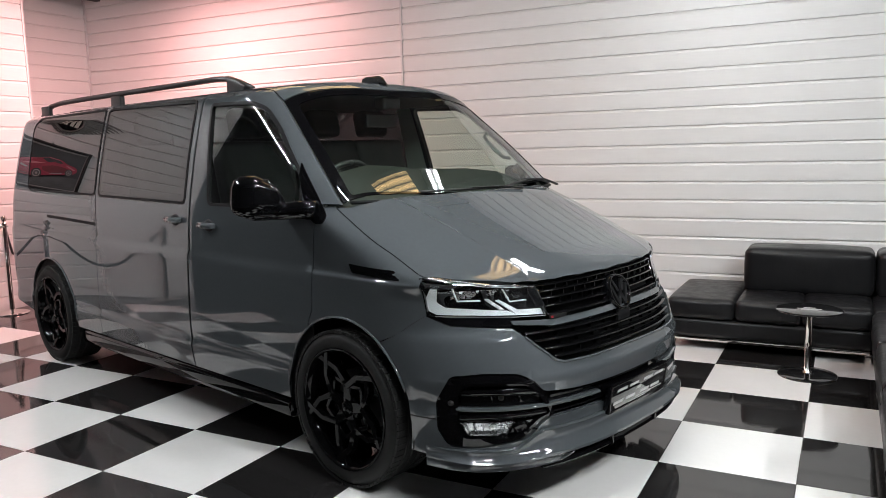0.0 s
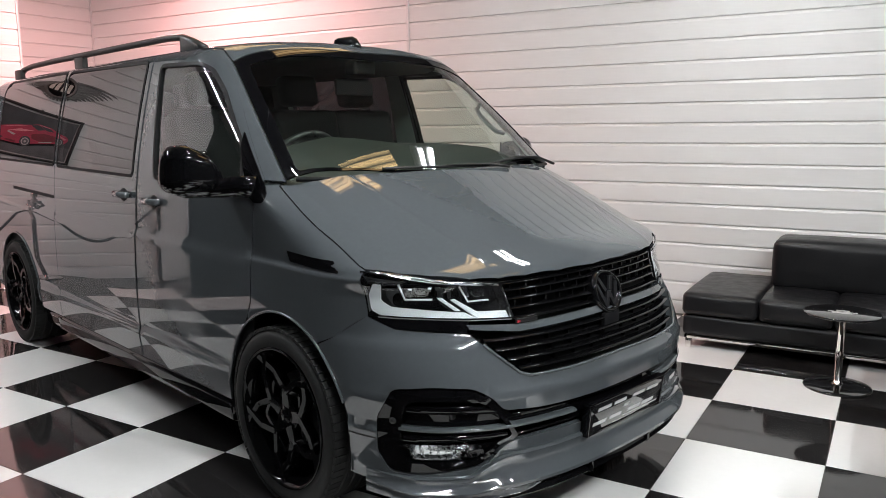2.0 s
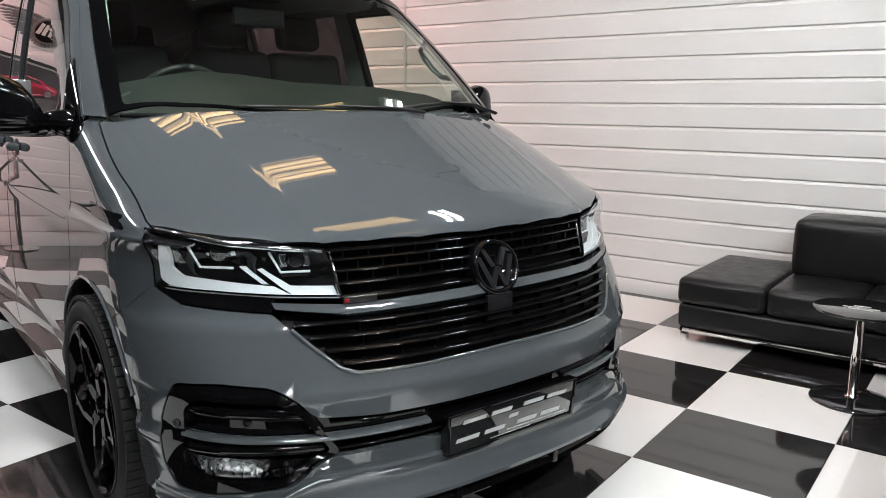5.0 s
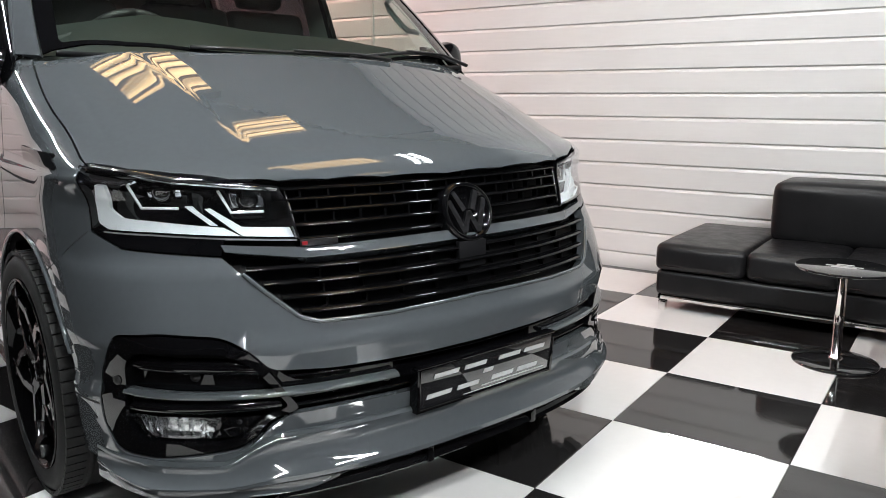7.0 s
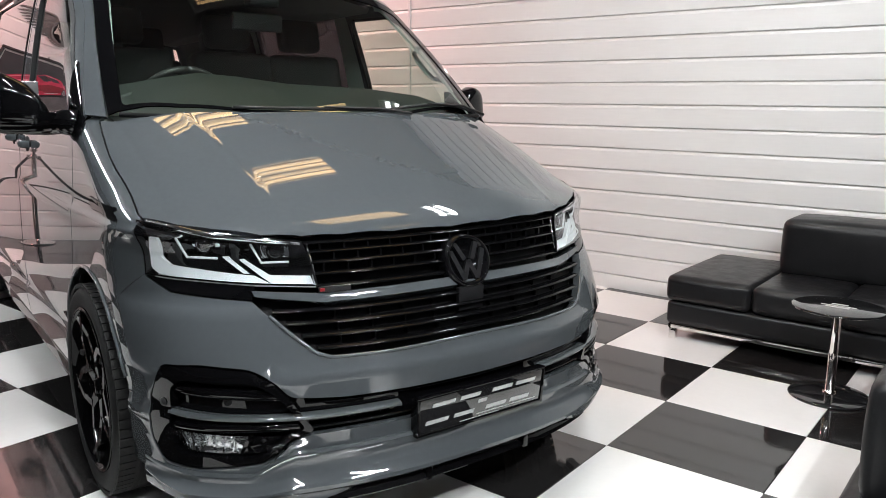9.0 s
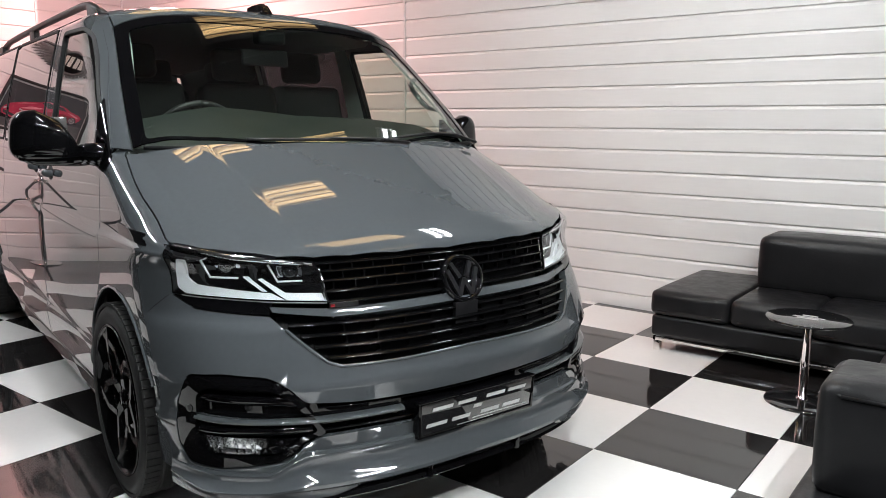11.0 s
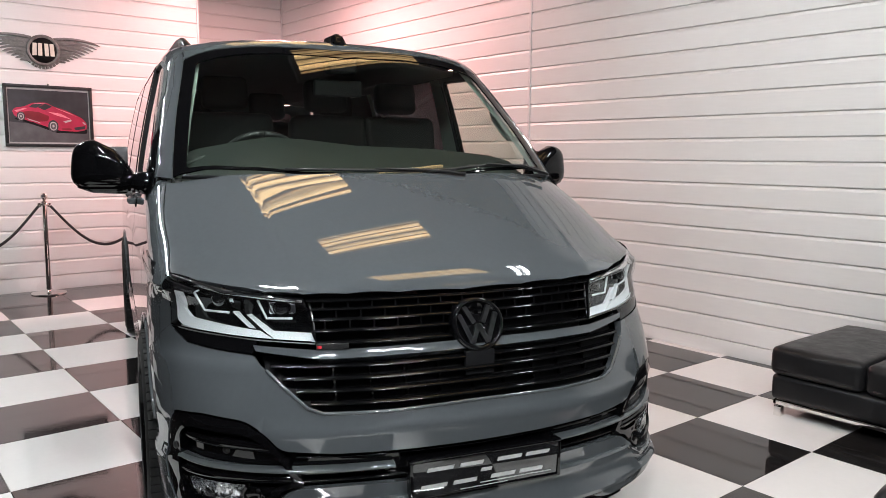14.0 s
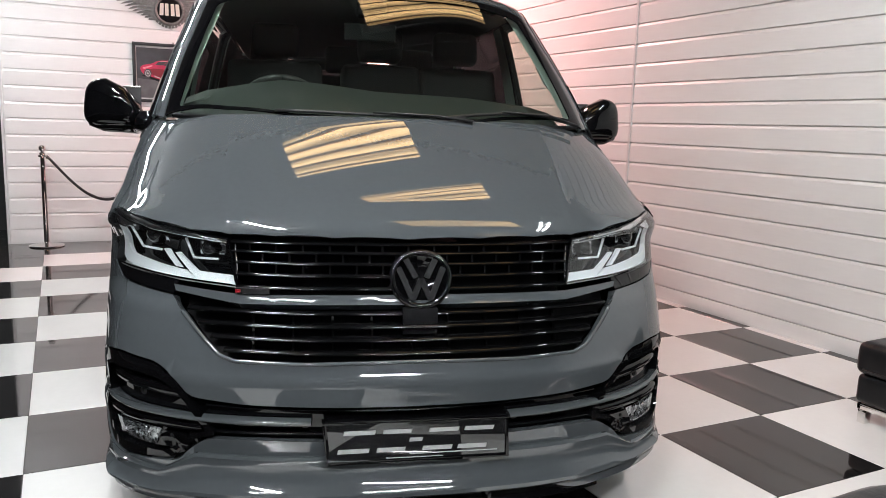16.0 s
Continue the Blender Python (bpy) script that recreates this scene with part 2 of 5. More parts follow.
def plank_mesh(name, long, axis, mat, high=PLANK):
    """One cladding board: flat face, and a sloped upper lip under the board above."""
    prof = [(0.0, 0.0), (0.001, 0.0), (0.001, 0.0055), (0.0165, 0.006), (0.0185, 0.0085), (0.0185, high - 0.021), (0.0175, high - 0.018), (0.0115, high - 0.0015), (0.001, high - 0.0008), (0.0, high - 0.0004)]
    vs = [(0, -d, z) for d, z in prof] + [(long, -d, z) for d, z in prof]
    if axis == "y":
        vs = [(-y, x, z) for x, y, z in vs]
    n = len(prof)
    fs = [(i, (i + 1) % n, n + (i + 1) % n, n + i) for i in range(n)] + [tuple(range(n))[::-1], tuple(range(n, 2 * n))]
    me = bpy.data.meshes.new(name)
    me.from_pydata(vs, [], fs)
    bm = bmesh.new()
    bm.from_mesh(me)
    bmesh.ops.recalc_face_normals(bm, faces=bm.faces)
    bm.to_mesh(me)
    bm.free()
    me.materials.append(mat)
    return me


def wall(name, lo, hi, mat, label):
    return tagged(part(name, box_bm(lo, hi), mat, smooth=False), label, "wall", kind="structure")


def clad(wall_ob, x, y, long, axis, mat, top=CEIL + 0.06):
    """Boards from the skirting up to the ceiling."""
    me = plank_mesh("cladding_board", long, axis, mat)
    z = FOOT if axis == "x" else FOOT_SIDE
    while z < top - PLANK:
        link_mesh("cladding_board", me, None, wall_ob, m=pose(x, y, z))
        z += PLANK
    return z


wall_long = wall("wall_north", (-8.05, WALL_Y, 0), (4.2, WALL_Y + 0.15, CEIL), M_CLAD, "white horizontal shiplap cladding on the long wall")
wall_side = wall("wall_west", (SIDE_X - 0.2, -2.74, 0), (SIDE_X, 0.38, CEIL), M_CLADY, "white horizontal shiplap cladding behind the rope barrier")
wall_niche = wall("wall_niche", (NICHE_X - 0.2, 0.38, 0), (NICHE_X, WALL_Y, CEIL), M_CLADY, "white clad wall at the back of the recess")
wall("wall_return", (NICHE_X - 0.2, 0.23, 0), (SIDE_X - 0.2, 0.38, CEIL), M_STEEL, "white painted side of the recess")
wall("wall_dark", (-8.05, -7.2, 0), (-7.9, 0.23, CEIL), M_CHARCOAL, "unlit charcoal wall beyond the end of the cladding")
wall("wall_south", (-8.05, -7.35, 0), (4.2, -7.2, CEIL), M_PLASTER, "plain grey wall across the showroom")
wall("wall_east", (4.2, -7.35, 0), (4.35, WALL_Y + 0.15, CEIL), M_PLASTER, "plain grey end wall of the showroom")
SEAM = -3.21
ROOM_BOARDS = ((wall_long, NICHE_X, WALL_Y, SEAM - 0.014 - NICHE_X, "x", M_CLAD), (wall_long, SEAM + 0.014, WALL_Y, 4.2 - SEAM - 0.014, "x", M_CLAD),
               (wall_side, SIDE_X, -2.72, 3.08, "y", M_CLADY), (wall_niche, NICHE_X, 0.38, WALL_Y - 0.38, "y", M_CLADY))
trim = tagged(part("trim", box_bm((SEAM - 0.014, WALL_Y - 0.025, 0.09), (SEAM + 0.014, WALL_Y, CEIL), 0.004), M_STEEL), "white joint strip between two runs of cladding", "trim", kind="structure")
tagged(part("trim", box_bm((NICHE_X, WALL_Y - 0.035, 0.09), (NICHE_X + 0.035, WALL_Y, CEIL), 0.005), M_STEEL), "white corner strip of the cladding", "trim", kind="structure")
tagged(part("trim", box_bm((SIDE_X - 0.2, 0.361, 0), (SIDE_X + 0.026, 0.384, CEIL), 0.003), M_STEEL), "white end strip of the cladding", "trim", kind="structure")
tagged(part("trim", box_bm((SIDE_X - 0.2, -2.765, 0), (SIDE_X + 0.026, -2.741, CEIL), 0.003), M_STEEL), "white end strip of the cladding", "trim", kind="structure")
for lo, hi in (((NICHE_X, WALL_Y - 0.0185, 0), (4.2, WALL_Y, FOOT - 0.001)), ((SIDE_X, -2.74, 0), (SIDE_X + 0.016, 0.36, FOOT_SIDE - 0.001)), ((NICHE_X, 0.39, 0), (NICHE_X + 0.016, WALL_Y - 0.017, FOOT_SIDE - 0.001))):
    tagged(part("baseboard", box_bm(lo, hi, 0.002), M_CLAD), "white skirting board under the cladding", "baseboard", kind="structure")

floor = tagged(part("floor", box_bm((-8.05, -7.35, -0.2), (4.35, WALL_Y + 0.15, -0.008)), M_GROUT, smooth=False), "black and white chequered polished tile floor", "floor", kind="structure")
ceiling = bmesh.new()
add_box(ceiling, (-8.05, -7.35, CEIL), (4.35, WALL_Y + 0.15, CEIL + 0.2))
for k in range(9):
    add_box(ceiling, (-7.6 + 1.45 * k, -7.2, CEIL - 0.05), (-7.52 + 1.45 * k, WALL_Y, CEIL + 0.002), 0.004)
tagged(part("ceiling", ceiling, M_CEIL, smooth=False), "dark ceiling with slim cross rails", "ceiling", kind="structure")

# ---- lights in the ceiling ----


def rooflight(x, y, w=0.86, d=1.7):
    t = thing("rooflight", "warm ribbed rooflight panel set in the dark ceiling", "ceiling light", "rooflights", pose(x, y, CEIL - 0.052))
    part("diffuser", box_bm((-w / 2, -d / 2, -0.012), (w / 2, d / 2, 0.05)), M_ROOFLIGHT, t, "glowing warm diffuser", smooth=False)
    for k in range(5):
        u = -w / 2 + w * (k + 0.5) / 5
        part("rib", box_bm((u - 0.016 * w, -d / 2, -0.026), (u + 0.016 * w, d / 2, -0.013), 0.003), M_RIB, t)
    bm = bmesh.new()
    for lo, hi in (((-w / 2 - 0.04, -d / 2 - 0.04, -0.035), (w / 2 + 0.04, -d / 2, 0.05)), ((-w / 2 - 0.04, d / 2, -0.035), (w / 2 + 0.04, d / 2 + 0.04, 0.05)),
                   ((-w / 2 - 0.04, -d / 2, -0.035), (-w / 2, d / 2, 0.05)), ((w / 2, -d / 2, -0.035), (w / 2 + 0.04, d / 2, 0.05))):
        add_box(bm, lo, hi)
    part("frame", bm, M_CEIL, t, smooth=False)
    return t


for x, y, w, d in ((-3.45, -0.4, 0.22, 1.0), (-2.82, -0.62, 0.48, 1.12), (-2.04, -0.20, 0.27, 1.12), (-0.46, -0.45, 0.58, 1.05), (1.5, -0.4, 0.3, 0.6)):
    rooflight(x, y, w, d)
for x, y, long, turn, watts in TUBES:
    t = thing("tube_light", "slim white fluorescent batten under the ceiling", "ceiling light", "tube lights", pose(x, y, CEIL - 0.05, 0, 0, turn))
    part("housing", box_bm((-long / 2 - 0.03, -0.03, -0.055), (long / 2 + 0.03, 0.03, 0.05), 0.006), M_STEEL, t)
    part("tube", tube_bm([(-long / 2, 0, -0.075), (long / 2, 0, -0.075)], 0.018, 10), M_TUBES[watts], t, "glowing fluorescent tube")
# unseen housing added above the pink fill
t = thing("spot_bar", "added slim white bar over the unseen pink fill light", "ceiling light", m=pose(-5.3, 0.6, CEIL - 0.05))
part("housing", box_bm((-0.5, -0.18, -0.04), (0.5, 0.18, 0.05), 0.01), M_STEEL, t)

# ---- the van ----
def pchip(xs, ys):
    """A smooth curve through knots that never overshoots them."""
    xs, ys = np.array(xs, float), np.array(ys, float)
    h = np.diff(xs)
    d = np.diff(ys) / h
    m = np.zeros_like(xs)
    for i in range(1, len(xs) - 1):
        if d[i - 1] * d[i] > 0:
            w1, w2 = 2 * h[i] + h[i - 1], h[i] + 2 * h[i - 1]
            m[i] = (w1 + w2) / (w1 / d[i - 1] + w2 / d[i])
    m[0], m[-1] = d[0], d[-1]

    def at(x):
        x = np.asarray(x, float)
        i = np.clip(np.searchsorted(xs, x) - 1, 0, len(h) - 1)
        t = (np.clip(x, xs[0], xs[-1]) - xs[i]) / h[i]
        return ((1 + 2 * t) * (1 - t) ** 2 * ys[i] + t * (1 - t) ** 2 * h[i] * m[i]
                + t * t * (3 - 2 * t) * ys[i + 1] + t * t * (t - 1) * h[i] * m[i + 1])
    return at


def smax(a, b, k):
    f = np.clip(0.5 + 0.5 * (a - b) / k, 0, 1)
    return b + (a - b) * f + k * f * (1 - f)


# The van's body as a smooth solid: x forward, y to its left, z up, from the ground between the sides.
half_width = pchip((0.12, 0.30, 0.45, 0.65, 0.95, 1.15, 1.27, 1.5, 1.7, 1.85, 2.0), (0.90, 0.925, 0.94, 0.95, 0.946, 0.938, 0.925, 0.885, 0.84, 0.80, 0.755))
nose_face = pchip((0.12, 0.20, 0.28, 0.38, 0.50, 0.58, 0.66, 0.72, 0.80, 0.88, 0.95, 1.5), (0.22, 0.245, 0.257, 0.262, 0.255, 0.258, 0.235, 0.210, 0.176, 0.152, 0.133, -0.06))
corner_depth = pchip((0.2, 0.9, 1.02, 1.3, 1.5), (0.62, 0.62, 0.50, 0.42, 0.42))
corner_power = pchip((0.2, 0.9, 1.02, 1.3, 1.5), (2.6, 2.6, 2.9, 3.2, 3.2))
screen = pchip((1.0, 1.20, 1.30, 1.5, 1.7, 1.9, 2.1), (-0.36, -0.522, -0.615, -0.829, -1.068, -1.318, -1.59))


def nose(z):
    """The foremost line: bumper and grille face below, bonnet slope above, with a ledge over the intake."""
    slope = -0.043 - 2.25 * (z - 1.06) - 0.6 * (z - 1.06) ** 2
    return -smax(-slope, -nose_face(z) - 0.005 * np.tanh((0.590 - z) / 0.005) - 0.004 * np.tanh((0.372 - z) / 0.004) - 0.004 * np.tanh((0.768 - z) / 0.006), 0.062)


def flank(z):
    return half_width(z) + 0.005 * np.tanh((0.985 - z) / 0.007) + 0.007 * np.tanh((0.47 - z) / 0.009)


def rounded(x, y, z, front, depth, power):
    w = flank(z)
    ahead = np.maximum(x - (front - depth), 0) / depth
    return ((ahead ** power + (np.abs(y) / w) ** power) ** (1 / power) - 1) * w


def lower_body(x, y, z):
    crease = 0.521 + 0.125 * np.maximum(-x, 0)
    fall = 0.006 * np.logaddexp(0, (np.abs(y) - crease) / 0.006) / (0.80 - crease)
    rise = np.clip((z - 0.95) / 0.118, 0, 1)
    across = np.minimum(np.abs(y), 0.52)
    ridge = 0.0016 * np.exp(-((np.abs(y) - crease + 0.006) / 0.013) ** 2)
    camber = 0.4 - (across / 0.52) ** 2 - 1.9 * np.maximum(np.abs(y) - 0.52, 0) / 0.52
    dome = (0.044 * (1 - np.minimum(fall, 1.0)) - 0.012 + 0.030 * camber + 2.2 * ridge) * rise * rise * (3 - 2 * rise)
    g = rounded(x, y, z, nose(z) + dome, corner_depth(z), corner_power(z))
    return smax(g, -5.0 - x + 0.1 * np.maximum(z - 1.0, 0), 0.2)


def roof_height(x, y):
    return 1.935 - 0.06 * (np.abs(y) / 0.75) ** 2.5 - 0.022 * np.maximum((x + 1.7) / 0.45, 0) ** 2 - 0.02 * np.maximum((-3.6 - x) / 1.4, 0) ** 2


def cabin(x, y, z):
    g = rounded(x, y, z, screen(z), 0.42 + 0 * z, 3.2 + 0 * z)
    g = smax(g, z - roof_height(x, y), 0.045)
    return smax(g, -5.0 - x + 0.1 * np.maximum(z - 1.0, 0), 0.2)


def whole_body(x, y, z):
    return np.minimum(lower_body(x, y, z), cabin(x, y, z))

AXIS_X, AXIS_Z = -0.9, 1.0


def place_on(kind, p, fn, side=1.0, off=0.0):
    """Puts points of a flat outline on the body: kind names the way in which they are carried to it."""
    p = np.asarray(p, float)
    a, b = p[:, 0], p[:, 1]
    ways = {"side": (lambda s: (a, side * s, b), 0.2, 1.3), "front": (lambda s: (AXIS_X + s * np.cos(a), s * np.sin(a), b), 0.15, 1.6),
            "top": (lambda s: (a, b, s), 0.7, 2.3), "arch": (lambda s: (a, s * np.sin(b), AXIS_Z + s * np.cos(b)), 0.15, 1.4), "back": (lambda s: (-s, a, b), 4.0, 5.6)}
    way, lo, hi = ways[kind]
    lo, hi = np.full(len(p), lo), np.full(len(p), hi)
    for _ in range(44):
        m = (lo + hi) / 2
        out = fn(*way(m)) > 0
        hi, lo = np.where(out, m, hi), np.where(out, lo, m)
    q = np.array(way(lo)).T
    e = 1e-4
    n = np.array([fn(*(q + e * np.eye(3)[k]).T) - fn(*(q - e * np.eye(3)[k]).T) for k in range(3)]).T
    n /= np.linalg.norm(n, axis=1)[:, None]
    return q + off * n, n


def front_xy(y, z):
    w, n, d = flank(z), corner_power(z), corner_depth(z)
    return nose(z) - d + d * max(1 - (abs(y) / w) ** n, 0.0) ** (1 / n)


def front_outline(pts):
    """(y, z), or (x, y, z) round the corner, as angle and height about the upright axis."""
    out = []
    for p in pts:
        x, y, z = (front_xy(*p), *p) if len(p) == 2 else p
        out.append((math.atan2(y, x - AXIS_X), z))
    return out


def arch_outline(pts):
    return [(x, math.atan2(y, z - AXIS_Z)) for x, y, z in pts]


def dense(loop, step):
    out = []
    for i, p in enumerate(loop):
        p, q = np.array(p, float), np.array(loop[(i + 1) % len(loop)], float)
        n = max(1, int(np.ceil(np.linalg.norm(q - p) / step)))
        out += [p + (q - p) * k / n for k in range(n)]
    return out


def area(loop):
    return 0.5 * sum(a[0] * b[1] - b[0] * a[1] for a, b in zip(loop, loop[1:] + loop[:1]))


def shrunk(loop, d):
    if area(loop) < 0:
        loop = loop[::-1]
    out = []
    for i, p in enumerate(loop):
        t = np.array(loop[(i + 1) % len(loop)]) - np.array(loop[i - 1])
        t /= np.linalg.norm(t) + 1e-12
        out.append(np.array(p) + d * np.array((-t[1], t[0])))
    return out


def inside(p, loops):
    odd = np.zeros(len(p), bool)
    for loop in loops:
        a = np.array(loop)
        b = np.roll(a, -1, axis=0)
        for (x0, y0), (x1, y1) in zip(a, b):
            if y0 != y1:
                odd ^= ((y0 > p[:, 1]) != (y1 > p[:, 1])) & (p[:, 0] < (x1 - x0) * (p[:, 1] - y0) / (y1 - y0) + x0)
    return odd


def panel(name, kind, loops, fn, mat, parent, side=1.0, gap=0.0015, depth=0.014, step=0.045, off=0.0, label="", flip=False):
    """A pressed panel: an outline with holes, laid on the body, its edges turned in by depth."""
    edge = []
    for k, loop in enumerate(loops):
        loop = shrunk([np.array(p, float) for p in loop], gap if k == 0 else -gap)
        edge.append(dense(loop, step * 0.6))
    flat = [p for e in edge for p in e]
    lo, hi = np.min(edge[0], axis=0), np.max(edge[0], axis=0)
    gx, gy = np.meshgrid(np.arange(lo[0] + step / 2, hi[0], step), np.arange(lo[1] + step / 2, hi[1], step))
    grid = np.stack([gx.ravel() + 0.13 * step * np.sin(gy.ravel() * 37), gy.ravel()], 1)
    rim = np.array(flat)
    if len(grid):
        grid = grid[inside(grid, edge)]
    if len(grid):
        near = np.sqrt(((grid[:, None] - rim[None]) ** 2).sum(2)).min(1)
        grid = grid[near > step * 0.4]
    pts = flat + list(grid)
    edges, start = [], 0
    for e in edge:
        edges += [(start + i, start + (i + 1) % len(e)) for i in range(len(e))]
        start += len(e)
    v2, _, tris, *_ = geometry.delaunay_2d_cdt([Vector(p) for p in pts], edges, [], 0, 1e-7)
    v2 = np.array([tuple(v) for v in v2])
    tris = np.array([t for t in tris if len(t) == 3])
    tris = tris[inside(v2[tris].mean(1), edge)]
    pos, nor = place_on(kind, v2, fn, side, off)
    u, v = pos[tris[:, 1]] - pos[tris[:, 0]], pos[tris[:, 2]] - pos[tris[:, 0]]
    wrong = (np.cross(u, v) * nor[tris[:, 0]]).sum(1) < 0
    tris[wrong] = tris[wrong][:, ::-1]
    faces = [tuple(map(int, t)) for t in tris]
    verts = [tuple(p) for p in pos]
    loop_normals = [tuple(nor[i]) for t in faces for i in t]
    if depth:
        count = {}
        for t in faces:
            for i in range(3):
                k = (t[i], t[(i + 1) % 3])
                count[k] = 1
        for a, b in list(count):
            if (b, a) not in count:
                n0 = len(verts)
                pa, pb = pos[a], pos[b]
                qa, qb = pa - nor[a] * depth, pb - nor[b] * depth
                verts += [tuple(pa), tuple(pb), tuple(qb), tuple(qa)]
                faces.append((n0 + 1, n0, n0 + 3, n0 + 2))
                fnm = np.cross(pa - pb, qa - pa)
                fnm = fnm / (np.linalg.norm(fnm) + 1e-12)
                loop_normals += [tuple(fnm)] * 4
    me = bpy.data.meshes.new(name)
    me.from_pydata(verts, [], faces)
    me.polygons.foreach_set("use_smooth", [True] * len(faces))
    me.normals_split_custom_set(loop_normals)
    return link_mesh(name, me, mat, parent, label)


def bar_on_front(name, zs, y0, y1, high, thick, off, mat, parent, n=26, label=""):
    """A slat that follows the nose: zs gives its height along it."""
    ys = np.linspace(y0, y1, n)
    z = np.interp(np.linspace(0, 1, n), np.linspace(0, 1, len(zs)), zs)
    flat = front_outline([(y, h) for y, h in zip(ys, z)])
    q, nrm = place_on("front", flat, lower_body, 1, off)
    nrm[:, 2] *= 0.3
    nrm /= np.linalg.norm(nrm, axis=1)[:, None]
    bm = bmesh.new()
    prof = [(0, -0.5), (0.70, -0.5), (0.93, -0.36), (1, -0.12), (0.97, 0.08), (0.80, 0.32), (0.5, 0.46), (0, 0.5)]
    rings = [[bm.verts.new(p + m * (a - 1) * thick + np.array((0, 0, b * high))) for a, b in prof] for p, m in zip(q, nrm)]
    for r, s in zip(rings, rings[1:]):
        for k in range(8):
            bm.faces.new((r[k], r[(k + 1) % 8], s[(k + 1) % 8], s[k]))
    bm.faces.new(rings[0])
    bm.faces.new(rings[-1])
    bmesh.ops.recalc_face_normals(bm, faces=bm.faces)
    return part(name, bm, mat, parent, label, angle=50)


def on_front(y, z, off=0.0):
    q, n = place_on("front", front_outline([(y, z)]), lower_body, 1, off)
    return Vector(q[0]), Vector(n[0])


def flipped(pts):
    return [(*p[:-2], -p[-2], p[-1]) for p in pts]


van = thing("van", "gloss mid-grey panel van with black wheels on the chequered floor", "van", m=pose(-0.3576, -1.3163, 0, 0, 0, -15.2))
FRONT_AXLE, REAR_AXLE, HUB_Z, ARCH_R = -0.652, -4.08, 0.366, 0.428


def arc(cx, cz, r, a0, a1, n=18):
    return [(cx + r * math.cos(radians(a0 + (a1 - a0) * k / n)), cz + r * math.sin(radians(a0 + (a1 - a0) * k / n))) for k in range(n + 1)]


HEADLAMP = [(-0.210, -0.893, 1.011), (-0.727, 0.992), (-0.503, 0.958), (-0.474, 0.816), (-0.638, 0.829), (-0.778, 0.843), (-0.170, -0.892, 0.852), (-0.186, -0.898, 0.94)]
BEZEL = [(-0.165, -0.890, 0.850), (-0.778, 0.841), (-0.640, 0.827), (-0.655, 0.789), (-0.842, 0.812)]
FOG = [(-0.108, -0.910, 0.385), (-0.113, -0.911, 0.503), (-0.060, -0.886, 0.612), (-0.80, 0.623), (-0.695, 0.613), (-0.644, 0.580), (-0.600, 0.528), (-0.45, 0.514), (-0.2, 0.507), (0, 0.505)]
FOG_LOW = [(0, 0.405), (-0.26, 0.408), (-0.42, 0.412), (-0.565, 0.410), (-0.615, 0.377), (-0.657, 0.335), (-0.83, 0.312), (-0.889, 0.316)]
GRILLE_LOW = [(-0.640, 0.786), (-0.622, 0.748), (-0.582, 0.704), (-0.521, 0.645), (-0.48, 0.630), (-0.3, 0.625), (0, 0.628)]
SIDES = ((-1.0, "right"), (1.0, "left"))
# the screen's side edge in plan, and the top of the door
SCREEN_SIDE = [(-0.752, 0.826), (-0.857, 0.810), (-0.95, 0.794), (-1.05, 0.775), (-1.14, 0.755), (-1.22, 0.738), (-1.318, 0.718), (-1.42, 0.708)]
DOOR_TOP = [(-1.55, 1.868), (-1.50, 1.857), (-1.45, 1.842), (-1.352, 1.793), (-1.197, 1.674), (-1.093, 1.577), (-0.965, 1.445), (-0.828, 1.302)]

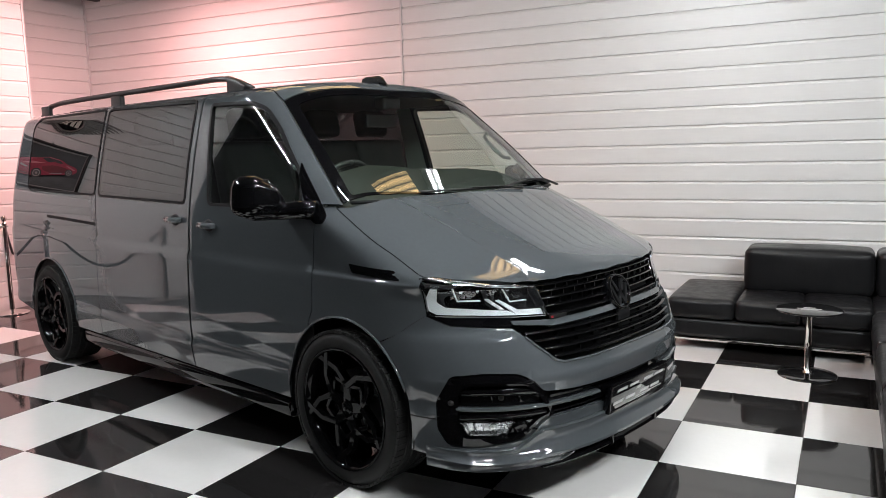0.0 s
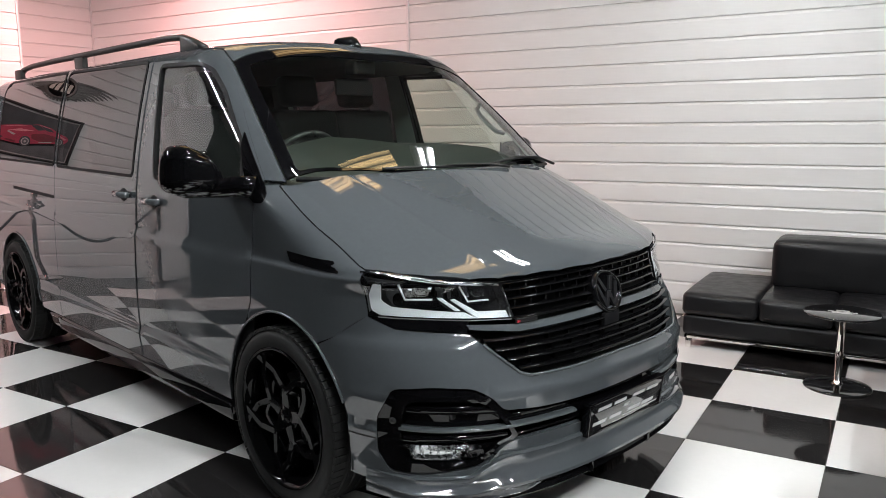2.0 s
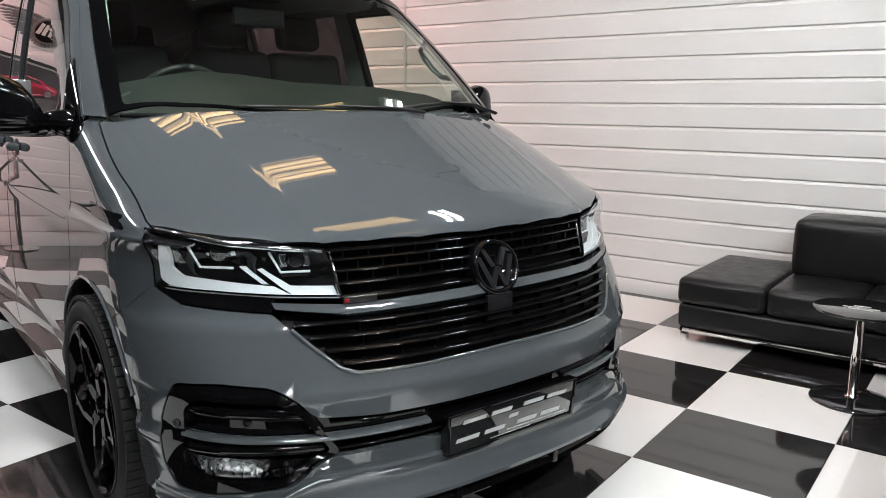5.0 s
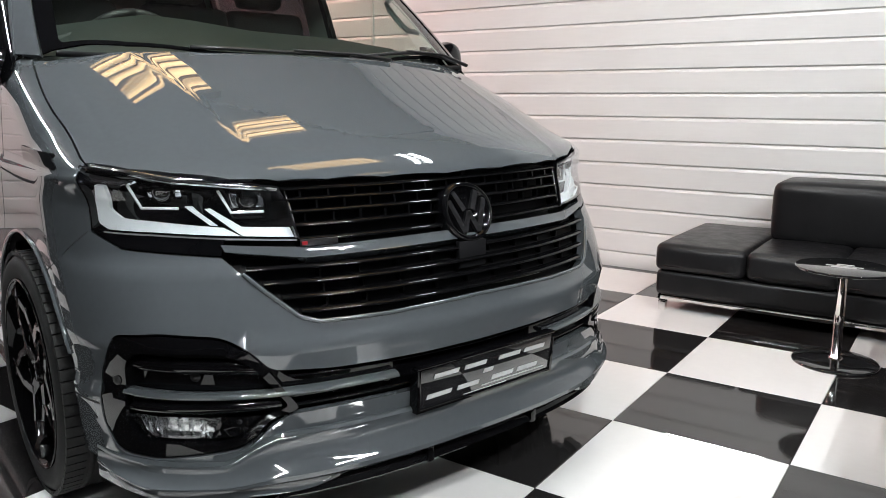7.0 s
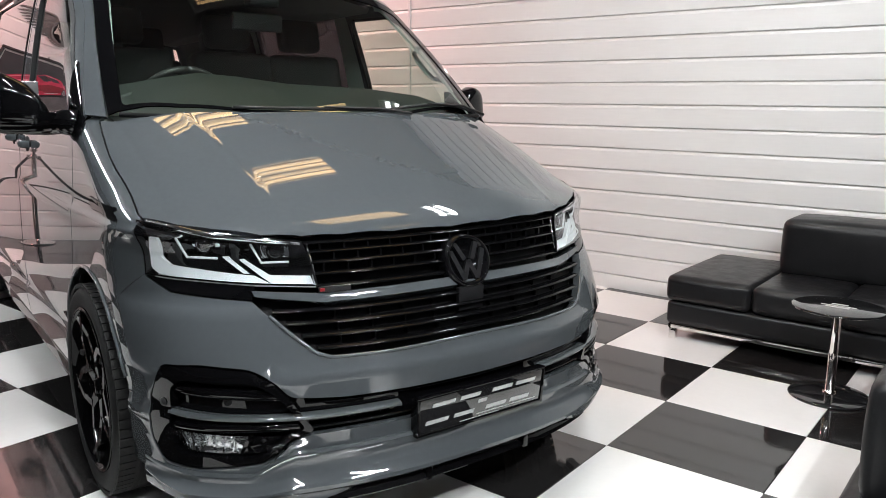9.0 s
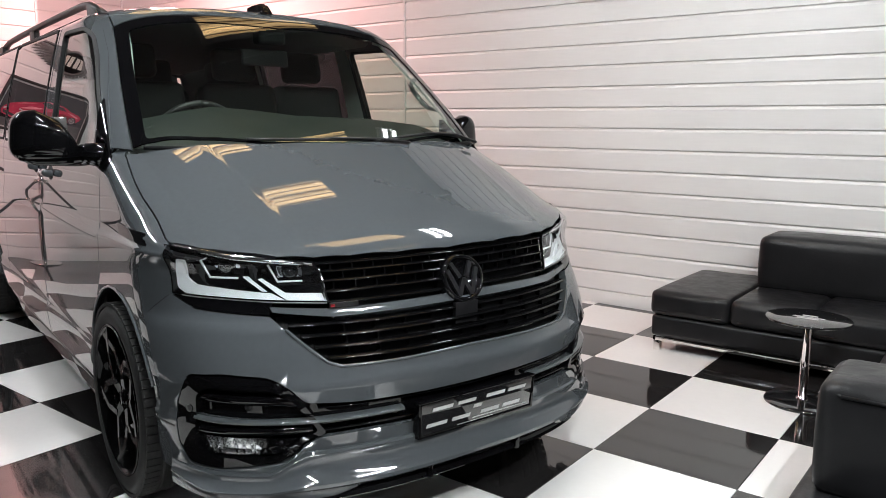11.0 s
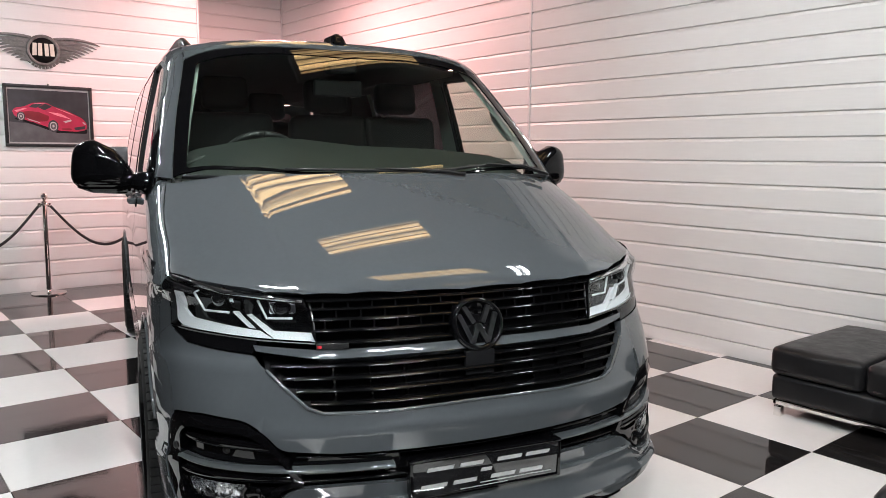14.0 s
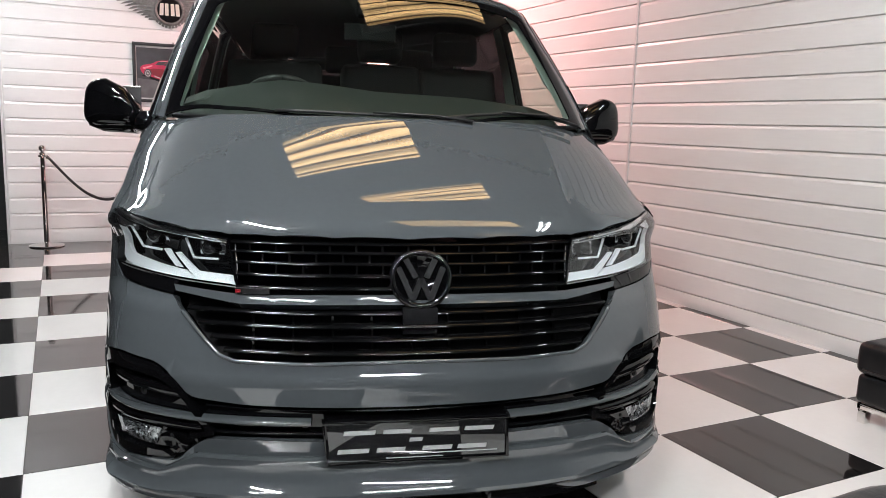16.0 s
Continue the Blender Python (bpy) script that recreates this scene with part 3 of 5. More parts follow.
for side, _ in SIDES:
    turn = (lambda pts: pts) if side < 0 else flipped
    # front wing, between bonnet, headlamp, bumper, arch and door
    wing = [(-0.205, 1.014), (-0.235, 1.024), (-0.30, 1.051), (-0.388, 1.092), (-0.48, 1.132), (-0.572, 1.176), (-0.65, 1.214), (-0.72, 1.247), (-0.775, 1.273), (-0.798, 1.290), (-0.822, 1.296), (-0.842, 1.25), (-0.850, 1.198), (-0.857, 1.04), (-0.866, 0.80), (-0.90, 0.735)]
    wing += arc(FRONT_AXLE, HUB_Z, ARCH_R, 124, 55, 14) + [(-0.30, 0.762), (-0.172, 0.853), (-0.188, 0.94)]
    marker = [(-0.600, 1.040), (-0.578, 1.000), (-0.240, 0.984), (-0.252, 1.024)]
    panel("front_wing", "side", [wing], lower_body, M_PAINT, van, side, step=0.016)
    panel("side_marker", "side", [marker], lower_body, M_BLACK, van, side, gap=0.001, off=0.005, step=0.014, depth=0.016, label="gloss black strip between headlamp and door")
    # front door with its window
    door = [(-0.828, 1.300), (-0.848, 1.25), (-0.856, 1.198), (-0.862, 1.04), (-0.871, 0.80), (-0.905, 0.73)] + arc(FRONT_AXLE, HUB_Z, ARCH_R, 128, 176, 10) + [(-1.085, 0.325), (-2.0, 0.322), (-2.015, 0.5), (-1.995, 1.0), (-1.985, 1.3), (-1.975, 1.868)] + DOOR_TOP[:-1]
    pane = fillet([(-0.955, 1.272), (-1.80, 1.262), (-1.885, 1.812), (-1.48, 1.800), (-1.365, 1.762), (-1.225, 1.654), (-0.985, 1.418)], 0.04)
    dn = panel("front_door", "side", [door, pane], cabin, M_PAINT, van, side)
    rim_loops = [[tuple(p) for p in shrunk(dense(pane, 0.02), d)] for d in (-0.006, 0.011)]
    panel("window_frame", "side", rim_loops, cabin, M_DARK, dn, side, gap=0, off=0.002, depth=0.02, label="thin black window seal")
    panel("window_pane", "side", [pane], cabin, M_SCREEN, dn, side, gap=0, depth=0.0, off=-0.010, label="lightly tinted door glass")
    sail = fillet([(-0.790, 1.207), (-0.782, 1.235), (-0.872, 1.335), (-0.985, 1.447), (-1.025, 1.488), (-1.005, 1.42), (-0.94, 1.31), (-0.90, 1.235), (-0.84, 1.203)], 0.015)
    panel("corner_sail", "side", [sail], whole_body, M_BLACK, dn, side, gap=0, off=0.005, depth=0.012, label="gloss black mirror mount")
    # sliding door, and the long rear side
    slide = [(-2.012, 0.322), (-2.03, 0.5), (-2.010, 1.0), (-2.0, 1.3), (-1.99, 1.868), (-3.235, 1.878), (-3.245, 1.3), (-3.235, 1.09), (-3.245, 0.322)]
    spane = fillet([(-2.055, 1.265), (-2.045, 1.835), (-3.19, 1.85), (-3.205, 1.282)], 0.035)
    sd = panel("sliding_door", "side", [slide, spane], cabin, M_PAINT, van, side)
    rim_loops = [[tuple(p) for p in shrunk(dense(spane, 0.03), d)] for d in (-0.009, 0.006)]
    panel("window_seal", "side", rim_loops, cabin, M_DARK, sd, side, gap=0, off=0.003, depth=0.01, label="thin black window seal")
    panel("window_pane", "side", [spane], cabin, M_TINT, sd, side, gap=-0.012, off=0.0015, depth=0.004, label="dark privacy glass")
    quarter = [(-3.250, 0.322), (-3.240, 1.09), (-3.250, 1.3), (-3.240, 1.878), (-4.86, 1.862), (-4.93, 1.3), (-4.945, 0.85), (-4.93, 0.40), (-4.50, 0.33)] + arc(REAR_AXLE, HUB_Z, ARCH_R, -6, 186, 26)
    quarter = [quarter[0]] + quarter[1:9] + arc(REAR_AXLE, HUB_Z, ARCH_R, 186, -6, 26)
    qpane = fillet([(-3.265, 1.285), (-3.25, 1.85), (-4.42, 1.842), (-4.52, 1.78), (-4.50, 1.32), (-4.44, 1.30)], 0.04)
    qd = panel("rear_side", "side", [quarter, qpane], cabin, M_PAINT, van, side)
    rim_loops = [[tuple(p) for p in shrunk(dense(qpane, 0.03), d)] for d in (-0.009, 0.006)]
    panel("window_seal", "side", rim_loops, cabin, M_DARK, qd, side, gap=0, off=0.003, depth=0.01, label="thin black window seal")
    panel("window_pane", "side", [qpane], cabin, M_TINT, qd, side, gap=-0.012, off=0.0015, depth=0.004, label="dark privacy glass")
    if side < 0:
        # no slot is cut: a flush dark strip paints its shade
        panel("door_rail", "side", [[(-3.25, 1.078), (-3.25, 1.098), (-4.10, 1.118), (-4.10, 1.098)]], cabin, M_DARK, qd, side, gap=0, off=0.0012, depth=0.003, label="flush dark strip for the shaded slot of the sliding door")
    # sill, wheel arch liners and rolled arch edges
    y = side * 0.925
    bm = bmesh.new()
    add_box(bm, (REAR_AXLE + 0.44, min(y, y - side * 0.10), 0.205), (FRONT_AXLE - 0.45, max(y, y - side * 0.10), 0.312), 0.03, 3)
    part("side_skirt", bm, M_BLACK, van, "gloss black side skirt")
    for axle in (FRONT_AXLE, REAR_AXLE):
        bm = bmesh.new()
        rim = arc(axle, HUB_Z, ARCH_R + 0.004, -12, 192, 24)
        a = [bm.verts.new((x, side * 0.935, z)) for x, z in rim]
        b = [bm.verts.new((x, side * 0.58, z)) for x, z in rim]
        for k in range(len(a) - 1):
            bm.faces.new((a[k], a[k + 1], b[k + 1], b[k]))
        bm.faces.new(b)
        part("arch_liner", bm, M_DARK, van)
        ring = arc(axle, HUB_Z, ARCH_R - 0.004, 0, 180, 30) if axle == REAR_AXLE else arc(axle, HUB_Z, ARCH_R - 0.004, 22, 176, 30)
        q, n = place_on("side", ring, lower_body, side, 0.001)
        part("arch_edge", tube_bm([tuple(p) for p in q], 0.006, 8), M_PAINT, van)
    # screen pillar
    near = place_on("top", [(x, side * (y + 0.004)) for x, y in SCREEN_SIDE], cabin)[0]
    far = place_on("side", [(x - 0.007, z - 0.007) for x, z in DOOR_TOP], cabin, side)[0]
    pillar = [tuple(p) for p in near] + [tuple(p) for p in far]
    panel("screen_pillar", "arch", [arch_outline(pillar)], cabin, M_PAINT, van, gap=0.0, off=-0.003, step=0.03)
    inner_pillar = [(x, side * (abs(yy) - 0.078), z + 0.012) for x, yy, z in pillar[:len(near)]] + pillar[len(near):]
    panel("pillar_trim", "arch", [arch_outline(inner_pillar)], cabin, M_TRIM, van, gap=0.0, off=-0.04, depth=0, label="grey-green inner pillar trim")
    # headlamp: lens, housing, light guides and projectors
    lamp = panel("headlamp", "front", [front_outline(turn(HEADLAMP))], lower_body, M_BLACK, van, off=-0.055, step=0.03, depth=0.0, label="clear headlamp with white light guides")
    panel("lens", "front", [front_outline(turn(HEADLAMP))], lower_body, M_LENS, lamp, off=0.002, step=0.03, depth=0.0, label="clear lens")
    ring = [front_outline(turn(HEADLAMP))]
    ring.append([tuple(p) for p in shrunk(dense(ring[0], 0.02), 0.007)])
    panel("lens_edge", "front", ring, lower_body, M_BLACK, lamp, off=0.0, step=0.03, depth=0.05, gap=0.001)

    def guide(pts, r, flat=1.0, mat=M_LIGHTGUIDE, depth=-0.028, nm="light_guide"):
        pts = turn(pts)
        path = [on_front(*p, depth)[0] for p in pts]
        part(nm, tube_bm(path, r, 8, flat), mat, lamp)

    for nm, pts in (("light_guide", [(-0.884, 0.955), (-0.889, 0.90), (-0.882, 0.868), (-0.865, 0.852), (-0.78, 0.848), (-0.64, 0.834), (-0.600, 0.832), (-0.640, 0.856), (-0.78, 0.876), (-0.842, 0.884), (-0.862, 0.905), (-0.868, 0.953)]),
                    ("light_guide", [(-0.490, 0.848), (-0.482, 0.823), (-0.595, 0.831), (-0.622, 0.852), (-0.674, 0.902), (-0.662, 0.904), (-0.600, 0.856)]),
                    ("light_guide", [(-0.715, 0.909), (-0.700, 0.909), (-0.652, 0.862), (-0.668, 0.863)])):
        panel(nm, "front", [front_outline(turn(pts))], lower_body, M_LIGHTGUIDE, lamp, off=-0.020, step=0.02, depth=0.012, gap=0.0)
    guide([(-0.872, 0.838 + 0.012), (-0.78, 0.845), (-0.64, 0.831), (-0.48, 0.819)], 0.005, depth=-0.012)
    guide([(-0.488, 0.940), (-0.482, 0.88), (-0.480, 0.824)], 0.004, mat=M_SILVER, depth=-0.012, nm="chrome_strip")
    guide([(-0.878, 1.010), (-0.80, 0.997), (-0.727, 0.982), (-0.60, 0.962), (-0.508, 0.947)], 0.0095, mat=M_SILVER, depth=-0.006, nm="chrome_strip")
    panel("corner_reflector", "front", [front_outline(turn([(-0.200, -0.892, 1.000), (-0.852, 0.996), (-0.806, 0.988), (-0.838, 0.962), (-0.178, -0.894, 0.968)]))], lower_body, M_SILVER, lamp, off=-0.014, step=0.02, depth=0.008, gap=0, label="bright corner reflector")
    for yc, zc in ((-0.775, 0.932), (-0.588, 0.918)):
        guide([(yc - 0.052, zc + 0.026), (yc - 0.030, zc - 0.026), (yc + 0.045, zc - 0.027)], 0.0038, nm="light_guide")
        (q, n), = [on_front(*turn([(yc + 0.012, zc)])[0], -0.045)]
        bm = add_lathe(bmesh.new(), [(0, 0.022), (0.014, 0.020), (0.024, 0.012), (0.028, 0.0), (0.030, -0.03)], 20, Matrix.Translation(q) @ n.to_track_quat("Z", "Y").to_matrix().to_4x4())
        part("projector", bm, M_SMOKE, lamp)
        bm = box_bm((-0.042, -0.024, -0.03), (0.042, 0.024, -0.008), 0.006)
        bmesh.ops.transform(bm, verts=bm.verts, matrix=Matrix.Translation(q) @ n.to_track_quat("Z", "Y").to_matrix().to_4x4())
        part("reflector", bm, M_SILVER, lamp)
    panel("lamp_bezel", "front", [front_outline(turn(BEZEL))], lower_body, M_BLACK, van, off=-0.002, depth=0.02, gap=0.001)

# ---- bonnet, screen, roof ----
LEADING = [(0.0, 0.952), (-0.212, 0.955), (-0.38, 0.959), (-0.503, 0.962), (-0.61, 0.978), (-0.727, 0.996), (-0.81, 1.004)]
front_edge = [(float(p[0]), float(p[1])) for p in place_on("front", front_outline(LEADING), lower_body)[0]]
WING_TOP = [(-0.205, 1.014), (-0.235, 1.024), (-0.30, 1.051), (-0.388, 1.092), (-0.48, 1.132), (-0.572, 1.176), (-0.65, 1.214), (-0.72, 1.247), (-0.775, 1.273)]
wing_line = [(x0 + (x1 - x0) * k / 6, z0 + (z1 - z0) * k / 6) for (x0, z0), (x1, z1) in zip(WING_TOP, WING_TOP[1:]) for k in range(6)] + WING_TOP[-1:]
side_edge = [(float(p[0]), float(p[1])) for p in place_on("side", wing_line, lower_body, -1.0)[0]] + [(-0.770, -0.838), (-0.742, -0.812)]
cowl = [(-0.665, -0.6), (-0.615, -0.35), (-0.597, 0.0)]
half = front_edge + side_edge + cowl
bonnet_outline = half + [(x, -y) for x, y in half[-2:0:-1]]
panel("bonnet", "top", [bonnet_outline], lower_body, M_PAINT, van, step=0.012, gap=0.002, depth=0.02)
base = [(-0.612, 0.0), (-0.63, -0.35), (-0.68, -0.6), (-0.752, -0.824)]
edge_side = [(x, -y) for x, y in SCREEN_SIDE[1:-1]]
head = [(-1.296, -0.45), (-1.280, 0.0)]
half = base + edge_side + head
screen_outline = half + [(x, -y) for x, y in half[-2:0:-1]]
panel("windscreen", "top", [screen_outline], cabin, M_SCREEN, van, step=0.05, gap=0.0, depth=0.0, off=-0.004, label="lightly green-tinted windscreen")
inner = [(-0.620, 0.0), (-0.638, -0.35), (-0.688, -0.59), (-0.750, -0.776), (-0.95, -0.741), (-1.12, -0.707), (-1.262, -0.674), (-1.255, -0.45), (-1.238, 0.0)]
inner = fillet(inner + [(x, -y) for x, y in inner[-2:0:-1]], 0.02)
panel("screen_band", "top", [screen_outline, inner], cabin, M_BLACK, van, step=0.05, gap=0.0, depth=0.006, off=-0.001, label="black ceramic band round the windscreen")
roof_pts = [tuple(p) for p in place_on("top", [(-1.285, 0.0), (-1.292, -0.225), (-1.301, -0.45), (-1.311, -0.58), (-1.322, -0.716), (-1.42, -0.711)], cabin)[0]]
roof_pts += [tuple(p) for p in place_on("side", [(-1.55, 1.874), (-1.75, 1.873), (-2.0, 1.873), (-2.6, 1.877), (-3.24, 1.882), (-4.0, 1.876), (-4.86, 1.866)], cabin, -1.0)[0]] + [(-4.90, -0.4, 1.9), (-4.91, 0.0, 1.91)]


def roof_angle(x, y, z):
    return (x, math.atan2(y, z - AXIS_Z))


roof_flat = [roof_angle(*p) for p in roof_pts]
roof_flat = roof_flat + [(x, -a) for x, a in roof_flat[-2:0:-1]]
panel("roof", "arch", [roof_flat], cabin, M_PAINT, van, step=0.06, gap=0.002)
panel("headliner", "arch", [[(-1.33, -0.60), (-1.6, -0.70), (-4.8, -0.70), (-4.8, 0.70), (-1.6, 0.70), (-1.33, 0.60)]], cabin, M_HEADLINER, van, step=0.1, depth=0, off=-0.06)
tail = [(-0.86, 0.38), (-0.88, 1.0), (-0.84, 1.3), (-0.72, 1.84), (0.72, 1.84), (0.84, 1.3), (0.88, 1.0), (0.86, 0.38)]
panel("tailgate", "back", [tail, fillet([(-0.62, 1.25), (-0.55, 1.76), (0.55, 1.76), (0.62, 1.25)], 0.05)], cabin, M_PAINT, van, step=0.08)
panel("rear_window", "back", [fillet([(-0.62, 1.25), (-0.55, 1.76), (0.55, 1.76), (0.62, 1.25)], 0.05)], cabin, M_TINT, van, step=0.08, gap=-0.01, off=0.001, depth=0.004)
part("underbody", box_bm((-4.85, -0.84, 0.20), (-0.40, 0.84, 0.33), 0.02), M_DARK, van, "black underside of the van")

# ---- bumper, grilles, lip ----
GL = [(y, z) for y, z in GRILLE_LOW]
top_line = [(-0.165, -0.894, 0.848), (-0.842, 0.810), (-0.655, 0.787)] + GL[1:]
corner = [(-0.172, -0.896, 0.853)]
left_down = [(-0.300, -0.949, 0.762), (-0.402, -0.949, 0.714), (-0.349, -0.949, 0.669), (-0.310, -0.949, 0.622), (-0.281, -0.948, 0.58), (-0.255, -0.945, 0.53), (-0.239, -0.943, 0.477), (-0.228, -0.941, 0.40), (-0.232, -0.938, 0.33), (-0.245, -0.930, 0.27)]
bottom = [(-0.09, -0.89, 0.262), (0.058, -0.777, 0.245), (-0.606, 0.232), (-0.45, 0.226), (-0.3, 0.24), (0, 0.24)]
rim = bottom[::-1] + left_down[::-1] + corner + top_line
bumper_outline = front_outline(rim + flipped(rim[-2:0:-1]))
hole = FOG + flipped(FOG[-2::-1]) + flipped(FOG_LOW[::-1]) + FOG_LOW[1:]
hole_outline = fillet(front_outline(hole), 0.02)
bumper = panel("bumper", "front", [bumper_outline, hole_outline], lower_body, M_PAINT, van, step=0.035, depth=0.03)
for side, _ in SIDES:
    seam = front_outline([(-0.236, side * 0.9415, 0.4335), (-0.115, side * 0.914, 0.4335), (-0.115, side * 0.914, 0.4285), (-0.236, side * 0.9415, 0.4285)])
    panel("lip_seam", "front", [seam], lower_body, M_DARK, bumper, off=0.0006, gap=0, depth=0.001, step=0.02)
intake = panel("intake", "front", [hole_outline], lower_body, M_BLACK, bumper, step=0.04, gap=-0.004, off=-0.03, depth=0, label="gloss black lower intake with fog lamp surrounds")
for side, _ in SIDES:
    turn = (lambda pts: pts) if side < 0 else flipped
    outer = [(-0.122, -0.913, 0.36), (-0.128, -0.915, 0.500), (-0.066, -0.887, 0.608), (-0.80, 0.619), (-0.695, 0.609), (-0.644, 0.577), (-0.598, 0.518), (-0.535, 0.418), (-0.600, 0.404), (-0.636, 0.368), (-0.672, 0.338), (-0.83, 0.316), (-0.888, 0.320)]
    pocket = [(-0.862, 0.352), (-0.878, 0.40), (-0.872, 0.55), (-0.845, 0.580), (-0.700, 0.576), (-0.650, 0.548), (-0.612, 0.505), (-0.562, 0.428), (-0.610, 0.418), (-0.660, 0.372), (-0.70, 0.352)]
    fog = panel("fog_surround", "front", [fillet(front_outline(turn(outer)), 0.02), fillet(front_outline(turn(pocket)), 0.02)], lower_body, M_BLACK, bumper, step=0.03, off=-0.003, depth=0.040, gap=0.001, label="gloss black fog lamp surround")
    lamp_edge = [(-0.878, 0.414), (-0.705, 0.411), (-0.738, 0.364), (-0.850, 0.360)]
    panel("fog_lamp", "front", [fillet(front_outline(turn(lamp_edge)), 0.010)], lower_body, M_REFLECT, fog, step=0.02, off=-0.026, depth=0, label="bright fog lamp reflector")
    panel("fog_lens", "front", [fillet(front_outline(turn(lamp_edge)), 0.010)], lower_body, M_LENS, fog, step=0.03, off=-0.013, depth=0.01, gap=0, label="clear fog lamp lens")
    panel("fog_shelf", "front", [fillet(front_outline(turn([(-0.698, 0.411), (-0.622, 0.410), (-0.665, 0.366), (-0.728, 0.362)])), 0.006)], lower_body, M_BLACK, fog, step=0.02, off=-0.014, depth=0.012, gap=0.001, label="gloss black plate with a small round plug")
    q, n = on_front(side * 0.672, 0.398, -0.014)
    part("plug", add_lathe(bmesh.new(), [(0, 0.002), (0.006, 0.0015), (0.0075, -0.002)], 12, Matrix.Translation(q) @ n.to_track_quat("Z", "Y").to_matrix().to_4x4()), M_DARK, fog)
    for k in range(6):
        a = on_front(*turn([(-0.862 + 0.022 * k, 0.408)])[0], -0.022)[0]
        b = on_front(*turn([(-0.850 + 0.020 * k, 0.368 + 0.005 * (k % 3))])[0], -0.022)[0]
        part("fog_flute", tube_bm([a, b], 0.0035 + 0.001 * (k % 2), 6), M_SILVER, fog)
    bar_on_front("fog_visor", (0.546, 0.541, 0.532), side * 0.872, side * 0.615, 0.040, 0.03, -0.014, M_BLACK, fog, 20, "gloss black shelf in the surround")
    bar_on_front("fog_blade", (0.476, 0.466, 0.461), side * 0.876, side * 0.28, 0.019, 0.03, 0.001, M_PAINT, bumper, 30, "grey blade across the intake")
    bar_on_front("fog_blade_lower", (0.440, 0.438, 0.434), side * 0.874, side * 0.58, 0.034, 0.03, -0.009, M_BLACK, bumper, 20)
    bar_on_front("intake_slat", (0.505, 0.492), side * 0.56, side * 0.0, 0.008, 0.02, -0.012, M_BLACK, bumper, 16)
    bar_on_front("intake_slat", (0.428, 0.426), side * 0.56, side * 0.0, 0.008, 0.02, -0.012, M_BLACK, bumper, 16)
    for y, z in ((-0.755, 0.512), (-0.30, 0.452), (-0.885, 0.50)):
        q, n = on_front(side * abs(y), z, -0.002 if y == -0.885 else -0.029)
        mt = Matrix.Translation(q) @ n.to_track_quat("Z", "Y").to_matrix().to_4x4()
        part("parking_sensor", add_lathe(bmesh.new(), [(0, 0.004), (0.009, 0.004), (0.0095, 0.002), (0.0115, 0.002), (0.0125, -0.004)], 20, mt), M_SATIN, bumper)

# lower lip, as a profile drawn round the nose
ys = np.concatenate([np.linspace(-0.921, -0.80, 16), np.linspace(-0.78, 0.78, 60), np.linspace(0.80, 0.921, 16)])


def lip(name, prof, mat, ya, yb, label="", taper=None):
    bm = bmesh.new()
    rings = []
    for y in [v for v in ys if ya <= v <= yb]:
        q, n = on_front(float(y), 0.30)
        n = Vector((n.x, n.y, 0)).normalized()
        k = min(1.0, 0.04 + 0.96 * max(0.925 - abs(y), 0.0) / 0.09) * (1 - 0.45 * min(max((y - 0.45) / 0.3, 0.0), 1.0))
        u = min(max((abs(y) - taper) / 0.17, 0.0), 1.0) if taper else 1.0
        u = u * u * (3 - 2 * u)
        low = 0.47 + 0.53 * min(max((0.70 - abs(y)) / 0.10, 0.0), 1.0)
        rings.append([bm.verts.new((q.x + n.x * d * (k if d > 0 else 1), q.y + n.y * d * (k if d > 0 else 1), 0.258 - (0.258 - z) * u if z < 0.2585 else 0.256 + (z - 0.256) * low)) for d, z in prof])
    m = len(prof)
    for r, s in zip(rings, rings[1:]):
        for i in range(m):
            bm.faces.new((r[i], r[(i + 1) % m], s[(i + 1) % m], s[i]))
    bm.faces.new(rings[0])
    bm.faces.new(rings[-1])
    bmesh.ops.recalc_face_normals(bm, faces=bm.faces)
    return part(name, bm, mat, van, label, angle=35)


lip("bumper_lip", [(-0.04, 0.372), (0.010, 0.366), (0.017, 0.359), (0.014, 0.342), (0.015, 0.322), (0.026, 0.300), (0.042, 0.286), (0.048, 0.277), (0.047, 0.266), (0.036, 0.257), (-0.04, 0.256)], M_PAINT, -0.94, 0.94, "grey front lip under the bumper")
lip("lip_skirt", [(-0.03, 0.258), (0.024, 0.258), (0.027, 0.245), (0.022, 0.226), (0.014, 0.222), (-0.03, 0.226)], M_PAINT, -0.94, -0.38, "grey outer end of the front lip", 0.375)
lip("lip_skirt", [(-0.03, 0.258), (0.024, 0.258), (0.027, 0.245), (0.022, 0.226), (0.014, 0.222), (-0.03, 0.226)], M_PAINT, 0.36, 0.94, "grey outer end of the front lip", 0.345)
lip("splitter", [(-0.08, 0.256), (-0.004, 0.256), (-0.006, 0.240), (0.010, 0.226), (0.014, 0.212), (0.006, 0.205), (-0.08, 0.205)], M_BLACK, -0.60, 0.58, "gloss black centre splitter")
for y in (-0.19, 0.21):
    q, n = on_front(y, 0.24)
    part("splitter_fin", box_bm((q.x - 0.05, y - 0.010, 0.206), (q.x + 0.024, y + 0.010, 0.256), 0.003), M_BLACK, van)

